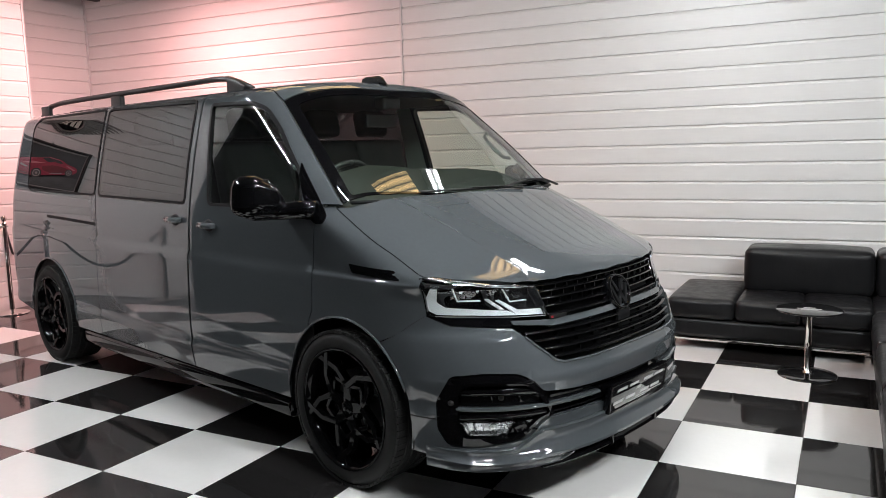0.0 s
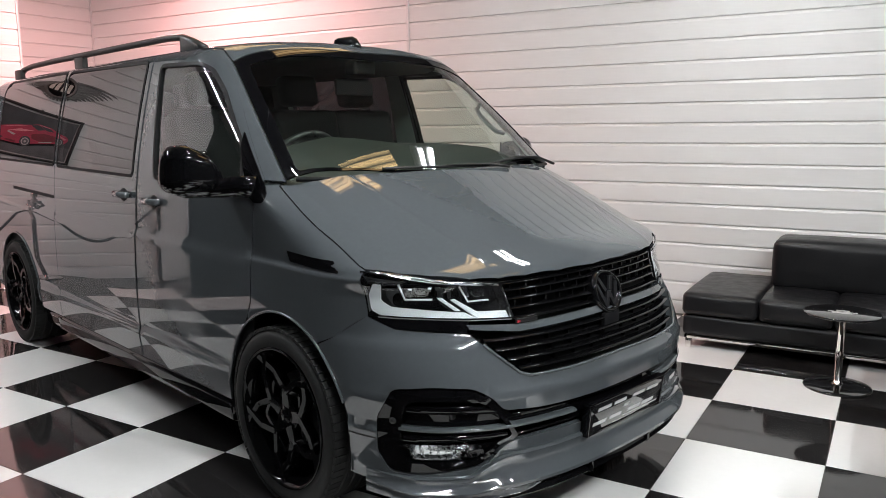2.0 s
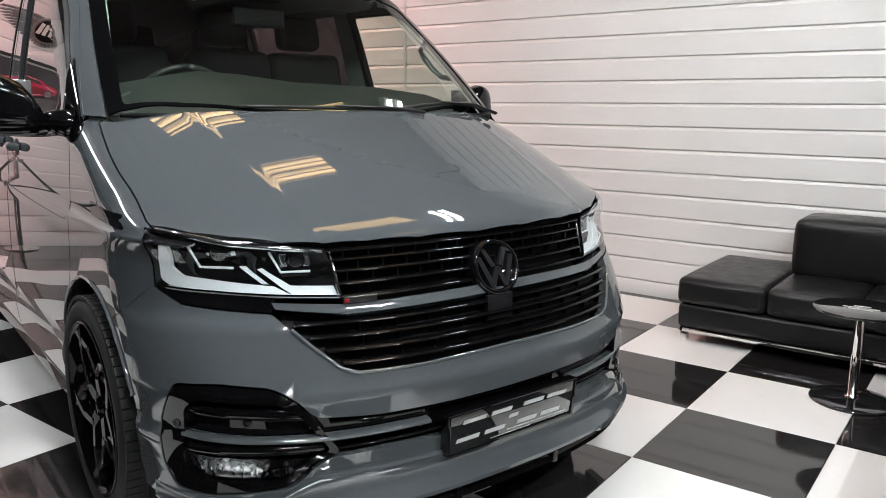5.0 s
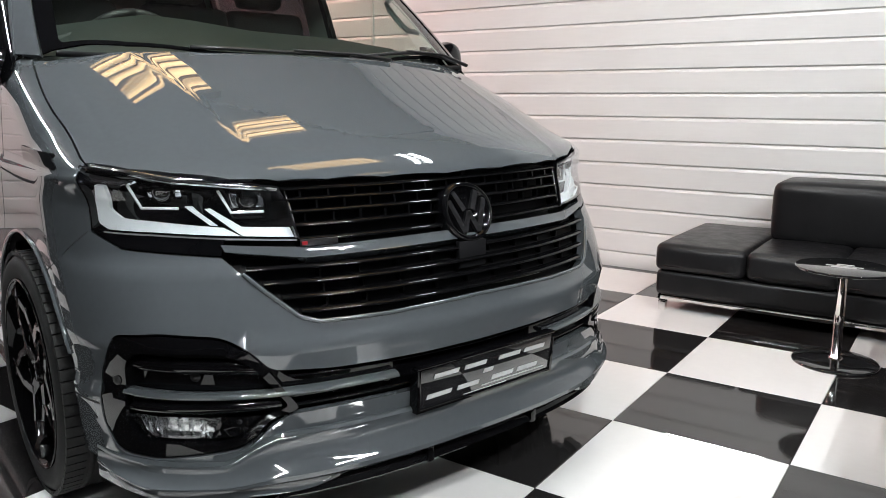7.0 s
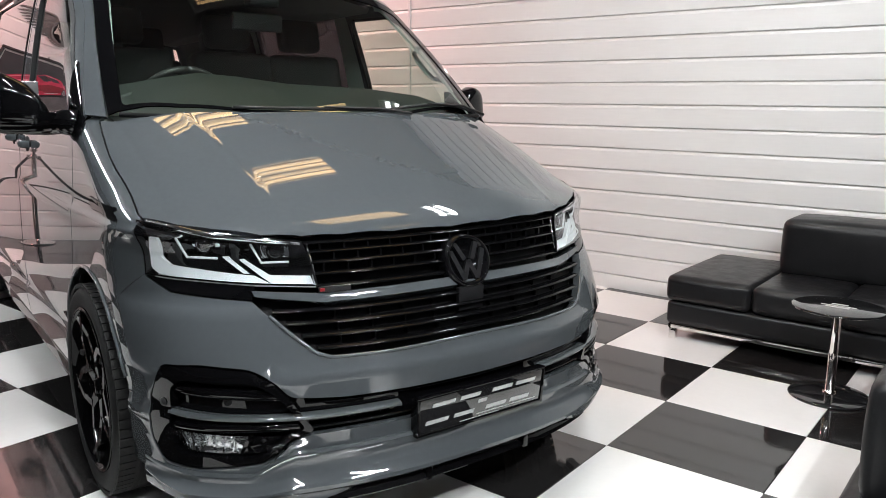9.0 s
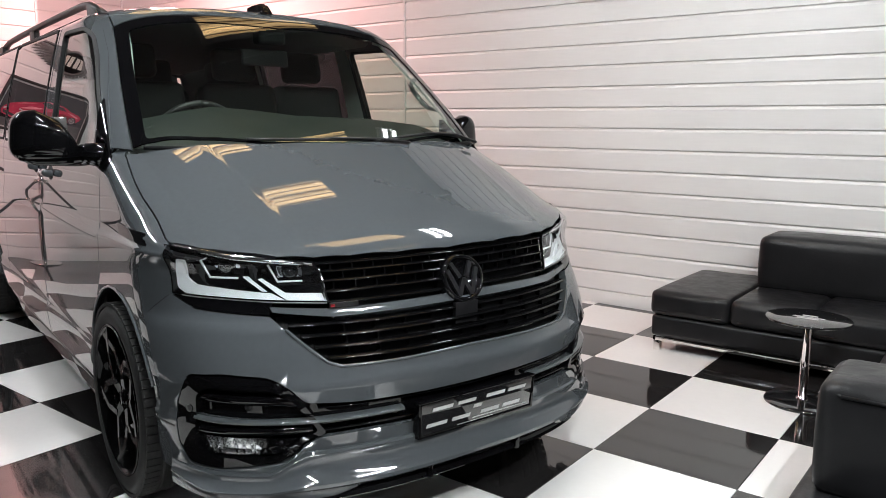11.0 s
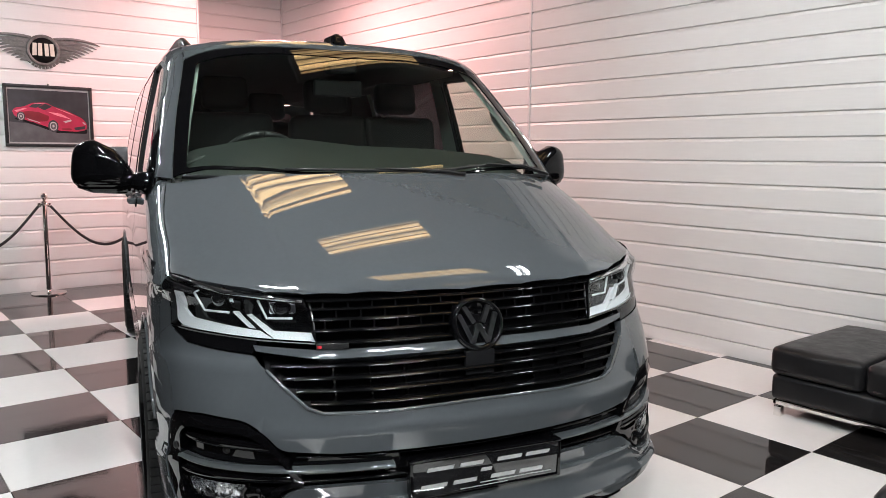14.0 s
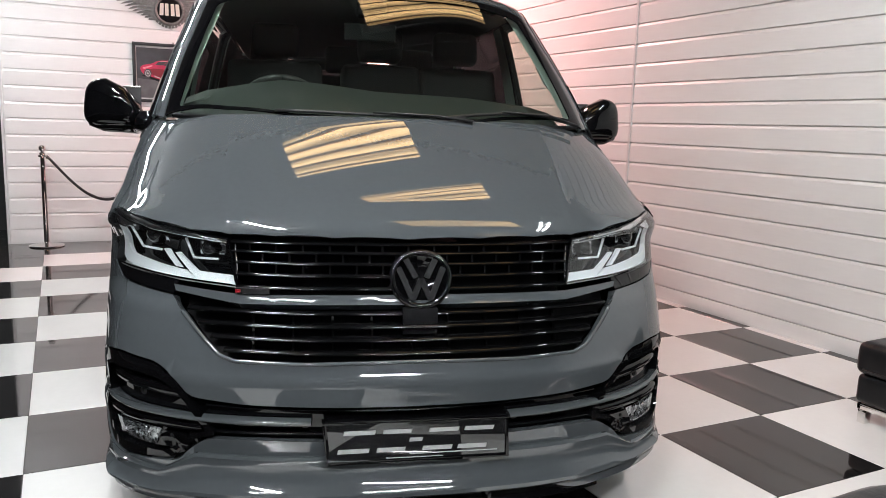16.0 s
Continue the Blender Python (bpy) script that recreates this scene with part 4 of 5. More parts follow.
# upper and lower grille
up = [(-0.500, 0.956), (-0.38, 0.956), (-0.212, 0.953), (0, 0.950)]
down = [(0, 0.797), (-0.25, 0.795), (-0.47, 0.792)]
upper = front_outline(up + flipped(up[-2::-1]) + flipped(down[::-1]) + down[1:])
grille = panel("grille", "front", [upper], lower_body, M_DARK, van, off=-0.05, depth=0, gap=-0.003, label="gloss black slatted grille")
low = [(-0.640, 0.786), (0.0, 0.775), (0.640, 0.786)] + flipped(GL[1:]) + GL[-2:0:-1]
panel("grille_well", "front", [front_outline(low)], lower_body, M_DARK, grille, off=-0.05, depth=0, gap=-0.003)
for k, z in enumerate((0.943, 0.913, 0.880, 0.847, 0.813)):
    bar_on_front("grille_slat", (z + 0.003, z, z + 0.003), -0.497 + 0.004 * k, 0.497 - 0.004 * k, 0.013, 0.03, -0.004, M_SLAT, grille, 30)
for k, (z, w) in enumerate(((0.752, 0.612), (0.718, 0.582), (0.684, 0.548), (0.650, 0.512))):
    bar_on_front("grille_slat", (z + 0.006, z, z - 0.001, z, z + 0.006), -w, w, 0.014, 0.034, -0.004, M_SLAT, grille, 34)
for k in range(13):
    y = -0.45 + 0.075 * k
    for z0, z1 in ((0.885, 0.908), (0.918, 0.942), (0.852, 0.876)):
        a, n = on_front(y + (0.037 if z0 == 0.885 else 0), (z0 + z1) / 2, -0.024)
        part("grille_web", box_bm((a.x - 0.012, a.y - 0.003, z0 - 0.003), (a.x + 0.006, a.y + 0.003, z1 + 0.003)), M_SLAT, grille, smooth=False)
for k in range(9):
    y = -0.44 + 0.11 * k
    for z0, z1 in ((0.657, 0.678), (0.691, 0.712), (0.725, 0.747)):
        a, n = on_front(y, (z0 + z1) / 2, -0.044)
        part("grille_web", box_bm((a.x - 0.012, a.y - 0.003, z0 - 0.003), (a.x + 0.006, a.y + 0.003, z1 + 0.003)), M_SLAT, grille, smooth=False)
stripe = [(-0.652, 0.815), (-0.47, 0.798), (0, 0.799), (0.47, 0.798), (0.652, 0.815), (0.646, 0.797), (0.47, 0.772), (0, 0.772), (-0.47, 0.772), (-0.646, 0.797)]
panel("grille_strip", "front", [front_outline(stripe)], lower_body, M_PAINT, grille, step=0.03, off=0.002, gap=0.0005, depth=0.03, label="grey strip across the grille")
q, n = on_front(0.0, 0.735, -0.02)
part("radar_cover", box_bm((q.x - 0.01, -0.025, 0.69), (q.x + 0.008, 0.075, 0.765), 0.004), M_DARK, grille)
rim_line = GL[1:] + flipped(GL[-2:0:-1])
rim_path = [on_front(a[0] + (b[0] - a[0]) * k / 6, a[1] + (b[1] - a[1]) * k / 6, 0.001)[0] for a, b in zip(rim_line, rim_line[1:]) for k in range(6)]
part("grille_rim", tube_bm([tuple(q) for q in rim_path], 0.0055, 8), M_PAINT, grille, "grey rounded rim of the lower grille")
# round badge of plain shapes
q, n = on_front(0.029, 0.843, 0.0)
mt = Matrix.Translation(q + n * 0.004) @ Matrix.Rotation(radians(90), 4, "Z") @ Matrix.Rotation(radians(90 - 17), 4, "X") @ Matrix.Diagonal((1.07, 1.07, 1, 1))
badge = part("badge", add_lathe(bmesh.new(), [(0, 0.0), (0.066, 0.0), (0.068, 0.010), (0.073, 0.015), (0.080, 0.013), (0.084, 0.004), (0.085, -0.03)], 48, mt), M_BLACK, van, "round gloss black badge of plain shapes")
for x0, y0, x1, y1 in ((-0.040, 0.052, -0.014, 0.0), (0.040, 0.052, 0.014, 0.0), (-0.060, 0.028, -0.024, -0.058), (0.060, 0.028, 0.024, -0.058), (-0.024, -0.058, 0.0, -0.004), (0.024, -0.058, 0.0, -0.004)):
    d = Vector((x1 - x0, y1 - y0, 0))
    s = Vector((-d.y, d.x, 0)).normalized() * 0.0075
    pts = [Vector((x0, y0, 0)) - s, Vector((x1, y1, 0)) - s, Vector((x1, y1, 0)) + s, Vector((x0, y0, 0)) + s]
    bm = add_prism(bmesh.new(), [(p.x, p.y) for p in pts], 0.0, 0.011, mt)
    bmesh.ops.recalc_face_normals(bm, faces=bm.faces)
    part("badge_bar", bm, M_DARK, badge)
q, n = on_front(-0.435, 0.807, 0.006)
mt = Matrix.Translation(q) @ Matrix.Rotation(math.atan2(n.y, n.x) + radians(90), 4, "Z")
part("name_mark", box_bm((-0.045, -0.006, -0.008), (0.05, 0.002, 0.008), 0.002, m=mt), M_SATIN, grille, "small dark bar")
part("red_mark", box_bm((-0.043, -0.009, -0.005), (-0.029, -0.005, 0.004), 0.001, m=mt), M_RED, grille, "small red chip")
# show plate
plate_m = pose(0.292, 0.006, 0.417, 0, -4, 0) @ Matrix.Diagonal((1, 0.945, 0.97, 1))
plate = part("show_plate", box_bm((-0.008, -0.263, -0.060), (0.0, 0.263, 0.058), 0.003, m=plate_m), M_SMOKE, van, "black show plate with slanted grey bars")
bm = bmesh.new()
for lo, hi in (((-0.03, -0.272, -0.068), (0.003, 0.272, -0.058)), ((-0.03, -0.272, 0.057), (0.003, 0.272, 0.067)), ((-0.03, -0.272, -0.068), (0.003, -0.261, 0.067)), ((-0.03, 0.261, -0.068), (0.003, 0.272, 0.067))):
    add_box(bm, lo, hi, 0.002, m=plate_m)
part("plate_frame", bm, M_BLACK, plate)
bars = [(y0, y1, z0, z1, k) for y0, y1 in ((-0.225, -0.135), (-0.112, -0.030), (0.022, 0.110), (0.128, 0.215)) for z0, z1, k in ((0.022, 0.035, 0.012), (-0.035, -0.022, -0.012))]
for y0, y1, z0, z1, k in bars + [(-0.026, 0.012, -0.006, 0.006, 0), (-0.03, 0.235, -0.045, -0.042, 0), (-0.10, 0.07, -0.055, -0.053, 0)]:
    bm = bmesh.new()
    lean = 0.4 * (z1 - z0) / 2
    add_prism(bm, [(y0 + k - lean, z0), (y1 + k - lean, z0), (y1 + k + lean, z1), (y0 + k + lean, z1)], 0.0, 0.0015, plate_m @ Matrix(((0, 0, 1, 0), (1, 0, 0, 0), (0, 1, 0, 0), (0, 0, 0, 1))))
    bmesh.ops.recalc_face_normals(bm, faces=bm.faces)
    part("plate_bar", bm, M_GREYMARK, plate, smooth=False)

# ---- wheels ----


def wheel(x, side):
    """Black wheel: rim with forked spokes, tyre with tread blocks, disc."""
    m = pose(x, side * 0.970, HUB_Z, 90 if side < 0 else -90, 0, 0)
    bm = bmesh.new()
    add_lathe(bm, [(0.262, -0.245), (0.272, -0.235), (0.262, -0.215), (0.25, -0.20), (0.245, -0.06), (0.270, -0.022), (0.283, -0.010), (0.286, -0.002), (0.280, 0.0), (0.273, -0.004), (0.262, -0.030), (0.250, -0.060)], 56)
    rim = part("wheel", bm, M_WHEEL, van, "gloss black alloy wheel with forked spokes", m=m)
    bm = bmesh.new()
    prof = [(0.270, -0.245), (0.300, -0.256), (0.335, -0.254), (0.356, -0.240), (0.363, -0.215), (0.364, -0.13), (0.363, -0.045), (0.356, -0.020), (0.340, -0.004), (0.325, 0.001), (0.310, 0.001), (0.294, -0.003), (0.278, -0.012)]
    add_lathe(bm, prof, 72)
    tyre = part("tyre", bm, M_TYRE, rim, "black road tyre")
    bm = bmesh.new()
    for k in range(72):
        a = 2 * math.pi * k / 72
        for z0, z1, skew in ((-0.252, -0.200, 0.02), (-0.06, -0.008, -0.02)):
            rt = Matrix.Rotation(a, 4, "Z")
            add_box(bm, (0.352, -0.0135 + skew * 0.2, z0), (0.3655, 0.0135 + skew * 0.2, z1), m=rt)
    tagged(part("shoulder_tread", bm, M_TYRE, tyre, smooth=False), kind="stuff")
    bm = bmesh.new()
    for z0, z1 in ((-0.185, -0.165), (-0.135, -0.115), (-0.085, -0.068)):
        add_lathe(bm, [(0.360, z0), (0.3665, z0 + 0.002), (0.3665, z1 - 0.002), (0.360, z1)], 72)
    part("tread_band", bm, M_TYRE, tyre)
    n = 5
    for k in range(n):
        a = 2 * math.pi * k / n + 0.2
        bm = bmesh.new()

        def limb(r0, a0, r1, a1, w0, w1, d0, d1):
            p, q = Vector((r0 * math.cos(a0), r0 * math.sin(a0), 0)), Vector((r1 * math.cos(a1), r1 * math.sin(a1), 0))
            s = (q - p).cross(Vector((0, 0, 1))).normalized()
            top = [p - s * w0 + Vector((0, 0, d0)), q - s * w1 + Vector((0, 0, d1)), q + s * w1 + Vector((0, 0, d1)), p + s * w0 + Vector((0, 0, d0))]
            low_ = [v + Vector((0, 0, -0.035)) + (1 if i in (0, 1) else -1) * s * -0.004 for i, v in enumerate(top)]
            a_, b_ = [bm.verts.new(v) for v in top], [bm.verts.new(v) for v in low_]
            bm.faces.new(a_)
            bm.faces.new(b_[::-1])
            for i in range(4):
                bm.faces.new((a_[i], b_[i], b_[(i + 1) % 4], a_[(i + 1) % 4]))

        limb(0.040, a, 0.118, a, 0.026, 0.020, -0.030, -0.022)
        for turn_ in (-1, 1):
            limb(0.108, a, 0.190, a + turn_ * 0.40, 0.0145, 0.0125, -0.0225 - 0.001 * turn_, -0.0165 - 0.001 * turn_)
            limb(0.186, a + turn_ * 0.385, 0.276, a + turn_ * 0.74, 0.0125, 0.0135, -0.0165 - 0.001 * turn_, -0.008)
            limb(0.112, a, 0.150, a + turn_ * math.pi / n, 0.011, 0.009, -0.026, -0.030)
        bmesh.ops.recalc_face_normals(bm, faces=bm.faces)
        bmesh.ops.bevel(bm, geom=bm.edges[:], offset=0.002, segments=1, affect="EDGES")
        part("spoke", bm, M_WHEEL, rim)
    part("hub", add_lathe(bmesh.new(), [(0, -0.020), (0.028, -0.020), (0.031, -0.024), (0.034, -0.030), (0.062, -0.034), (0.068, -0.045), (0.070, -0.09)], 32), M_WHEEL, rim)
    for k in range(5):
        a = 2 * math.pi * k / 5
        part("wheel_bolt", add_lathe(bmesh.new(), [(0, -0.030), (0.007, -0.030), (0.009, -0.034), (0.009, -0.045)], 10, pose(0.048 * math.cos(a), 0.048 * math.sin(a), 0)), M_DARK, rim)
    part("brake_disc", add_lathe(bmesh.new(), [(0.06, -0.105), (0.165, -0.105), (0.168, -0.108), (0.168, -0.13), (0.06, -0.13)], 40), M_DISC, rim, "grey steel brake disc")
    bm = bmesh.new()
    add_box(bm, (0.10, -0.07, -0.145), (0.19, 0.07, -0.088), 0.012)
    part("brake_caliper", bm, M_SATIN, rim)


for side in (-1, 1):
    for axle in (FRONT_AXLE, REAR_AXLE):
        wheel(axle, side)

# ---- mirrors, handles, rails, wipers ----
for side, _ in SIDES:
    y0 = side * 0.915
    bm = bmesh.new()
    add_box(bm, (-0.085, -0.128, -0.098), (0.085, 0.128, 0.098), 0.08, 7)
    for v in bm.verts:
        k = (v.co.z + 0.098) / 0.196
        out = v.co.y * side
        v.co.y -= side * 0.02 * k * (out > 0)
        if out < 0:
            v.co.z -= 0.112 * (-out / 0.12) ** 1.25 * k
            v.co.y *= 0.9
        if v.co.x < 0:
            v.co.x *= 0.55
        v.co.x -= 0.035 * max(out, 0) / 0.12
    mir = part("door_mirror", bm, M_BLACK, van, "gloss black door mirror", m=pose(-1.075 if side < 0 else -1.15, side * (1.065 if side < 0 else 1.045), 1.338), angle=80)
    part("mirror_glass", box_bm((-0.052, -0.095, -0.072), (-0.048, 0.095, 0.072), 0.002), M_CHROME, mir, "mirror glass")
    bm = bmesh.new()
    add_tube(bm, [(0.005, side * 0.095, -0.080), (0.012, side * 0.04, -0.085), (0.02, -side * 0.04, -0.083), (0.05, -side * 0.10, -0.080), (0.13, -side * 0.135, -0.070), (0.205, -side * 0.178, -0.075)], [0.014, 0.030, 0.036, 0.041, 0.043, 0.049], 16)
    part("mirror_arm", bm, M_BLACK, mir)
    for xh, zh in ((-1.785, 1.150), (-2.155, 1.165)):
        if side > 0 and xh < -2:
            continue
        (p,), (n,) = place_on("side", [(xh, zh)], cabin, side)
        bm = bmesh.new()
        # dark raised disc in place of the dish's shade behind the handle
        add_lathe(bm, [(0, 0.0042), (0.026, 0.004), (0.036, 0.003), (0.039, -0.002)], 24, Matrix.Translation(p) @ Vector(n).to_track_quat("Z", "Y").to_matrix().to_4x4() @ Matrix.Diagonal((1.25, 0.9, 1, 1)))
        part("handle_recess", bm, M_DARK, van)
        bm = bmesh.new()
        c = Vector(p) + Vector(n) * 0.026
        add_tube(bm, [c + Vector((0.075, -side * 0.022, 0)), c + Vector((0.065, 0, 0)), c + Vector((0, side * 0.003, 0)), c + Vector((-0.06, 0, 0)), c + Vector((-0.085, -side * 0.02, 0))], [0.012, 0.014, 0.015, 0.014, 0.012], 10, 1.25)
        part("door_handle", bm, M_PAINT, van, "grey bar door handle")
    # roof rail
    path = [(x, y) for x, y in ((-1.80, 0.665), (-2.0, 0.672), (-3.1, 0.685), (-4.1, 0.680), (-4.62, 0.665))]
    bm = bmesh.new()
    line = []
    for x, y in ((-1.70, 0.655), (-1.80, 0.664), (-1.90, 0.668), (-2.05, 0.672), (-2.6, 0.682), (-3.2, 0.686), (-3.8, 0.684), (-4.3, 0.678), (-4.5, 0.672), (-4.62, 0.666), (-4.72, 0.660)):
        lift = 0.088 if -4.45 < x < -1.95 else (0.078 if -4.55 < x < -1.85 else 0.05 if -4.65 < x < -1.75 else 0.01)
        line.append((x, side * y, float(roof_height(x, y)) + lift - 0.012))
    add_tube(bm, line, 0.022, 12, 0.8)
    rail = part("roof_rail", bm, M_SATIN, van, "satin black roof rail")
    for x in (-1.83, -3.3, -4.58):
        y = 0.672 if x > -2 else 0.684
        h = float(roof_height(x, y))
        bm = box_bm((x - 0.075, side * y - 0.018, h - 0.03), (x + 0.075, side * y + 0.018, h + 0.072), 0.012)
        for v in bm.verts:
            if x > -2 and v.co.x > x - 0.04 and v.co.z > h:
                v.co.z -= 0.055 * (v.co.x - x + 0.04) / 0.115
                v.co.x += 0.03 * (v.co.x - x + 0.04) / 0.115
        part("rail_foot", bm, M_SATIN, rail)

bm = bmesh.new()
add_prism(bm, [(-0.10, -0.035), (0.07, -0.028), (0.085, 0.0), (0.07, 0.028), (-0.10, 0.035)], -0.02, 0.05)
for v in bm.verts:
    if v.co.z > 0:
        v.co.y *= 0.6
        v.co.x = v.co.x * 0.72 - 0.02
bmesh.ops.recalc_face_normals(bm, faces=bm.faces)
bmesh.ops.bevel(bm, geom=bm.edges[:], offset=0.010, segments=3, affect="EDGES")
part("roof_aerial", bm, M_BLACK, van, "gloss black roof aerial", m=pose(-1.40, 0.0, float(roof_height(-1.40, 0.0)) - 0.004) @ Matrix.Diagonal((1, 1.45, 0.85, 1)))

for y0, y1, x1 in ((0.30, -0.42, -0.70), (0.75, 0.16, -0.672)):
    pts = []
    for k in range(7):
        t = k / 6
        y = y0 + (y1 - y0) * t
        x = -0.616 - 0.112 * (y / 0.8) ** 2 - 0.014 * math.sin(math.pi * t)
        (p,), (n,) = place_on("top", [(x, y)], cabin)
        pts.append(Vector(p) + Vector(n) * 0.008)
    wip = part("wiper", tube_bm(pts, 0.007, 8, 1.0), M_SATIN, van, "black wiper blade at rest")
    part("wiper_arm", tube_bm([pts[0] + Vector((0.045, 0.02, -0.012)), pts[1] + Vector((0.02, 0, 0.006)), pts[3] + Vector((0.004, 0, 0.008))], [0.012, 0.008, 0.006], 8, 0.6), M_SATIN, wip)
bm = bmesh.new()
add_tube(bm, [(-0.735, -0.79, 1.296), (-0.675, -0.6, 1.291), (-0.628, -0.35, 1.289), (-0.608, 0, 1.288), (-0.628, 0.35, 1.289), (-0.675, 0.6, 1.291), (-0.735, 0.79, 1.296)], 0.016, 8, 0.6)
part("cowl_seal", bm, M_DARK, van)

# ---- cab interior ----
bm = bmesh.new()
prof = [(-0.650, 1.268), (-0.80, 1.330), (-0.95, 1.388), (-1.08, 1.430), (-1.13, 1.39), (-1.12, 0.95), (-0.650, 0.95)]
rings = []
for y, dx, dz in [(-0.80, -0.16, -0.06), (-0.70, -0.09, -0.02), (-0.52, -0.03, 0.015), (-0.40, -0.015, 0.034), (-0.24, -0.005, 0.025), (0, 0.0, 0.0), (0.4, -0.02, -0.012), (0.68, -0.09, -0.04), (0.80, -0.16, -0.07)]:
    rings.append([bm.verts.new((x + dx * (1 if x > -0.9 else 0), y, z + (dz * min(1.0, (z - 1.25) / 0.12) if z > 1.1 else 0))) for x, z in prof])
for r, s in zip(rings, rings[1:]):
    for k in range(len(prof)):
        bm.faces.new((r[k], r[(k + 1) % len(prof)], s[(k + 1) % len(prof)], s[k]))
bm.faces.new(rings[0])
bm.faces.new(rings[-1])
bmesh.ops.recalc_face_normals(bm, faces=bm.faces)
bmesh.ops.bevel(bm, geom=[e for e in bm.edges if e.calc_face_angle(0) > 0.3], offset=0.02, segments=3, affect="EDGES")
part("dashboard", bm, M_DASH, van, "dark grey dashboard")
bm = bmesh.new()
ring = [Vector((0.19 * math.cos(a), 0.19 * math.sin(a), 0)) for a in (2 * math.pi * k / 40 for k in range(41))]
add_tube(bm, ring, 0.016, 10)
for a in (90, 210, 330):
    add_tube(bm, [(0, 0, -0.03), (0.18 * math.cos(radians(a)), 0.18 * math.sin(radians(a)), 0)], 0.017, 8, 0.6)
add_lathe(bm, [(0, 0.0), (0.05, -0.005), (0.065, -0.02), (0.065, -0.06)], 24)
part("steering_wheel", bm, M_SATIN, van, "black steering wheel", m=pose(-1.28, -0.40, 1.312, 0, -58, 0))


def seat(x, y, w, name="front_seat"):
    bm = bmesh.new()
    add_box(bm, (-0.02, -w / 2, 0.0), (0.14, w / 2, 0.62), 0.055, 4)
    s = part(name, bm, M_SEAT, van, "dark cloth seat", m=pose(x, y, 0.98, 0, -12, 0))
    bm = bmesh.new()
    add_box(bm, (0.01, -0.125, 0.65), (0.11, 0.125, 0.83), 0.045, 4)
    part("headrest", bm, M_SEAT, s)
    bm = bmesh.new()
    add_box(bm, (0.10, -w / 2, -0.14), (0.62, w / 2, 0.04), 0.06, 4)
    part("cushion", bm, M_SEAT, s)


seat(-2.0, -0.44, 0.50)
seat(-2.0, 0.13, 0.44)
seat(-2.0, 0.56, 0.44)
for y in (-0.5, 0.0, 0.5):
    seat(-3.1, y, 0.44, "rear_seat")
for side, _ in SIDES:
    # inner lining of the cab sides, with a pale centre pillar
    lining = [(-0.90, 0.5), (-0.90, 1.262), (-1.83, 1.255), (-1.90, 1.262), (-2.05, 1.255), (-3.2, 1.27), (-4.8, 1.27), (-4.8, 0.4), (-0.95, 0.4)]
    panel("door_lining", "side", [lining], cabin, M_DARK, van, side, off=-0.03, depth=0, step=0.12)
    panel("centre_pillar_trim", "side", [[(-1.83, 1.25), (-1.905, 1.84), (-2.04, 1.84), (-2.04, 1.25)]], cabin, M_TRIM, van, side, off=-0.028, depth=0, step=0.08, gap=0, label="grey-green centre pillar trim")
    panel("rear_lining", "side", [[(-3.25, 1.20), (-3.25, 1.855), (-4.85, 1.85), (-4.85, 1.20)]], cabin, M_DARK, van, side, off=-0.032, depth=0, step=0.12, gap=0)
    panel("rear_trim", "side", [[(-3.20, 1.26), (-3.18, 1.86), (-3.27, 1.86), (-3.27, 1.26)]], cabin, M_TRIM, van, side, off=-0.028, depth=0, step=0.08, gap=0)
    pts = []
    for x, z, d in ((-1.03, 1.47, -0.03), (-1.045, 1.49, -0.075), (-1.08, 1.53, -0.085), (-1.14, 1.60, -0.085), (-1.165, 1.625, -0.075), (-1.18, 1.64, -0.03)):
        (p,), (n,) = place_on("side", [(x - 0.10, z)], cabin, side, d)
        pts.append(p + np.array((0.10, 0, 0)) * 0.55)
    part("grab_handle", tube_bm(pts, 0.013, 8), M_TRIM, van, "grey-green grab handle")
part("load_floor", box_bm((-4.85, -0.84, 0.42), (-0.9, 0.84, 0.46)), M_DARK, van)
part("sensor_pod", box_bm((-1.36, -0.07, 1.765), (-1.27, 0.07, 1.835), 0.02, 3), M_DARK, van)
part("rear_view_mirror", box_bm((-1.385, -0.12, 1.665), (-1.36, 0.12, 1.745), 0.012, 3), M_DARK, van, "black rear-view mirror")

# ---- the nose is drawn out: blunter, a little to the right and higher than the base form ----


def ease(u):
    u = np.clip(u, 0, 1)
    return u * u * (3 - 2 * u)


def drawn_out(p):
    p = np.asarray(p, float)
    low_, high_ = ease((p[:, 2] - 0.32) / 0.18), ease((p[:, 2] - 0.86) / 0.16)
    start = -0.20 - 0.30 * ease((p[:, 2] - 0.90) / 0.14)
    w = ease((p[:, 0] - start) / (0.12 - start)) * (1 - 0.9 * ease((p[:, 1] - 0.35) / 0.5))
    ahead = 0.015 + 0.039 * low_ - 0.017 * high_
    lift = 0.017 * ease((p[:, 2] - 0.22) / 0.22) - 0.022 * high_
    return p + np.stack([ahead * w, -(0.016 + 0.017 * low_) * w, lift * w], 1)


def below(ob):
    for c in ob.children:
        if not c.name.startswith("wheel"):
            yield c
            yield from below(c)


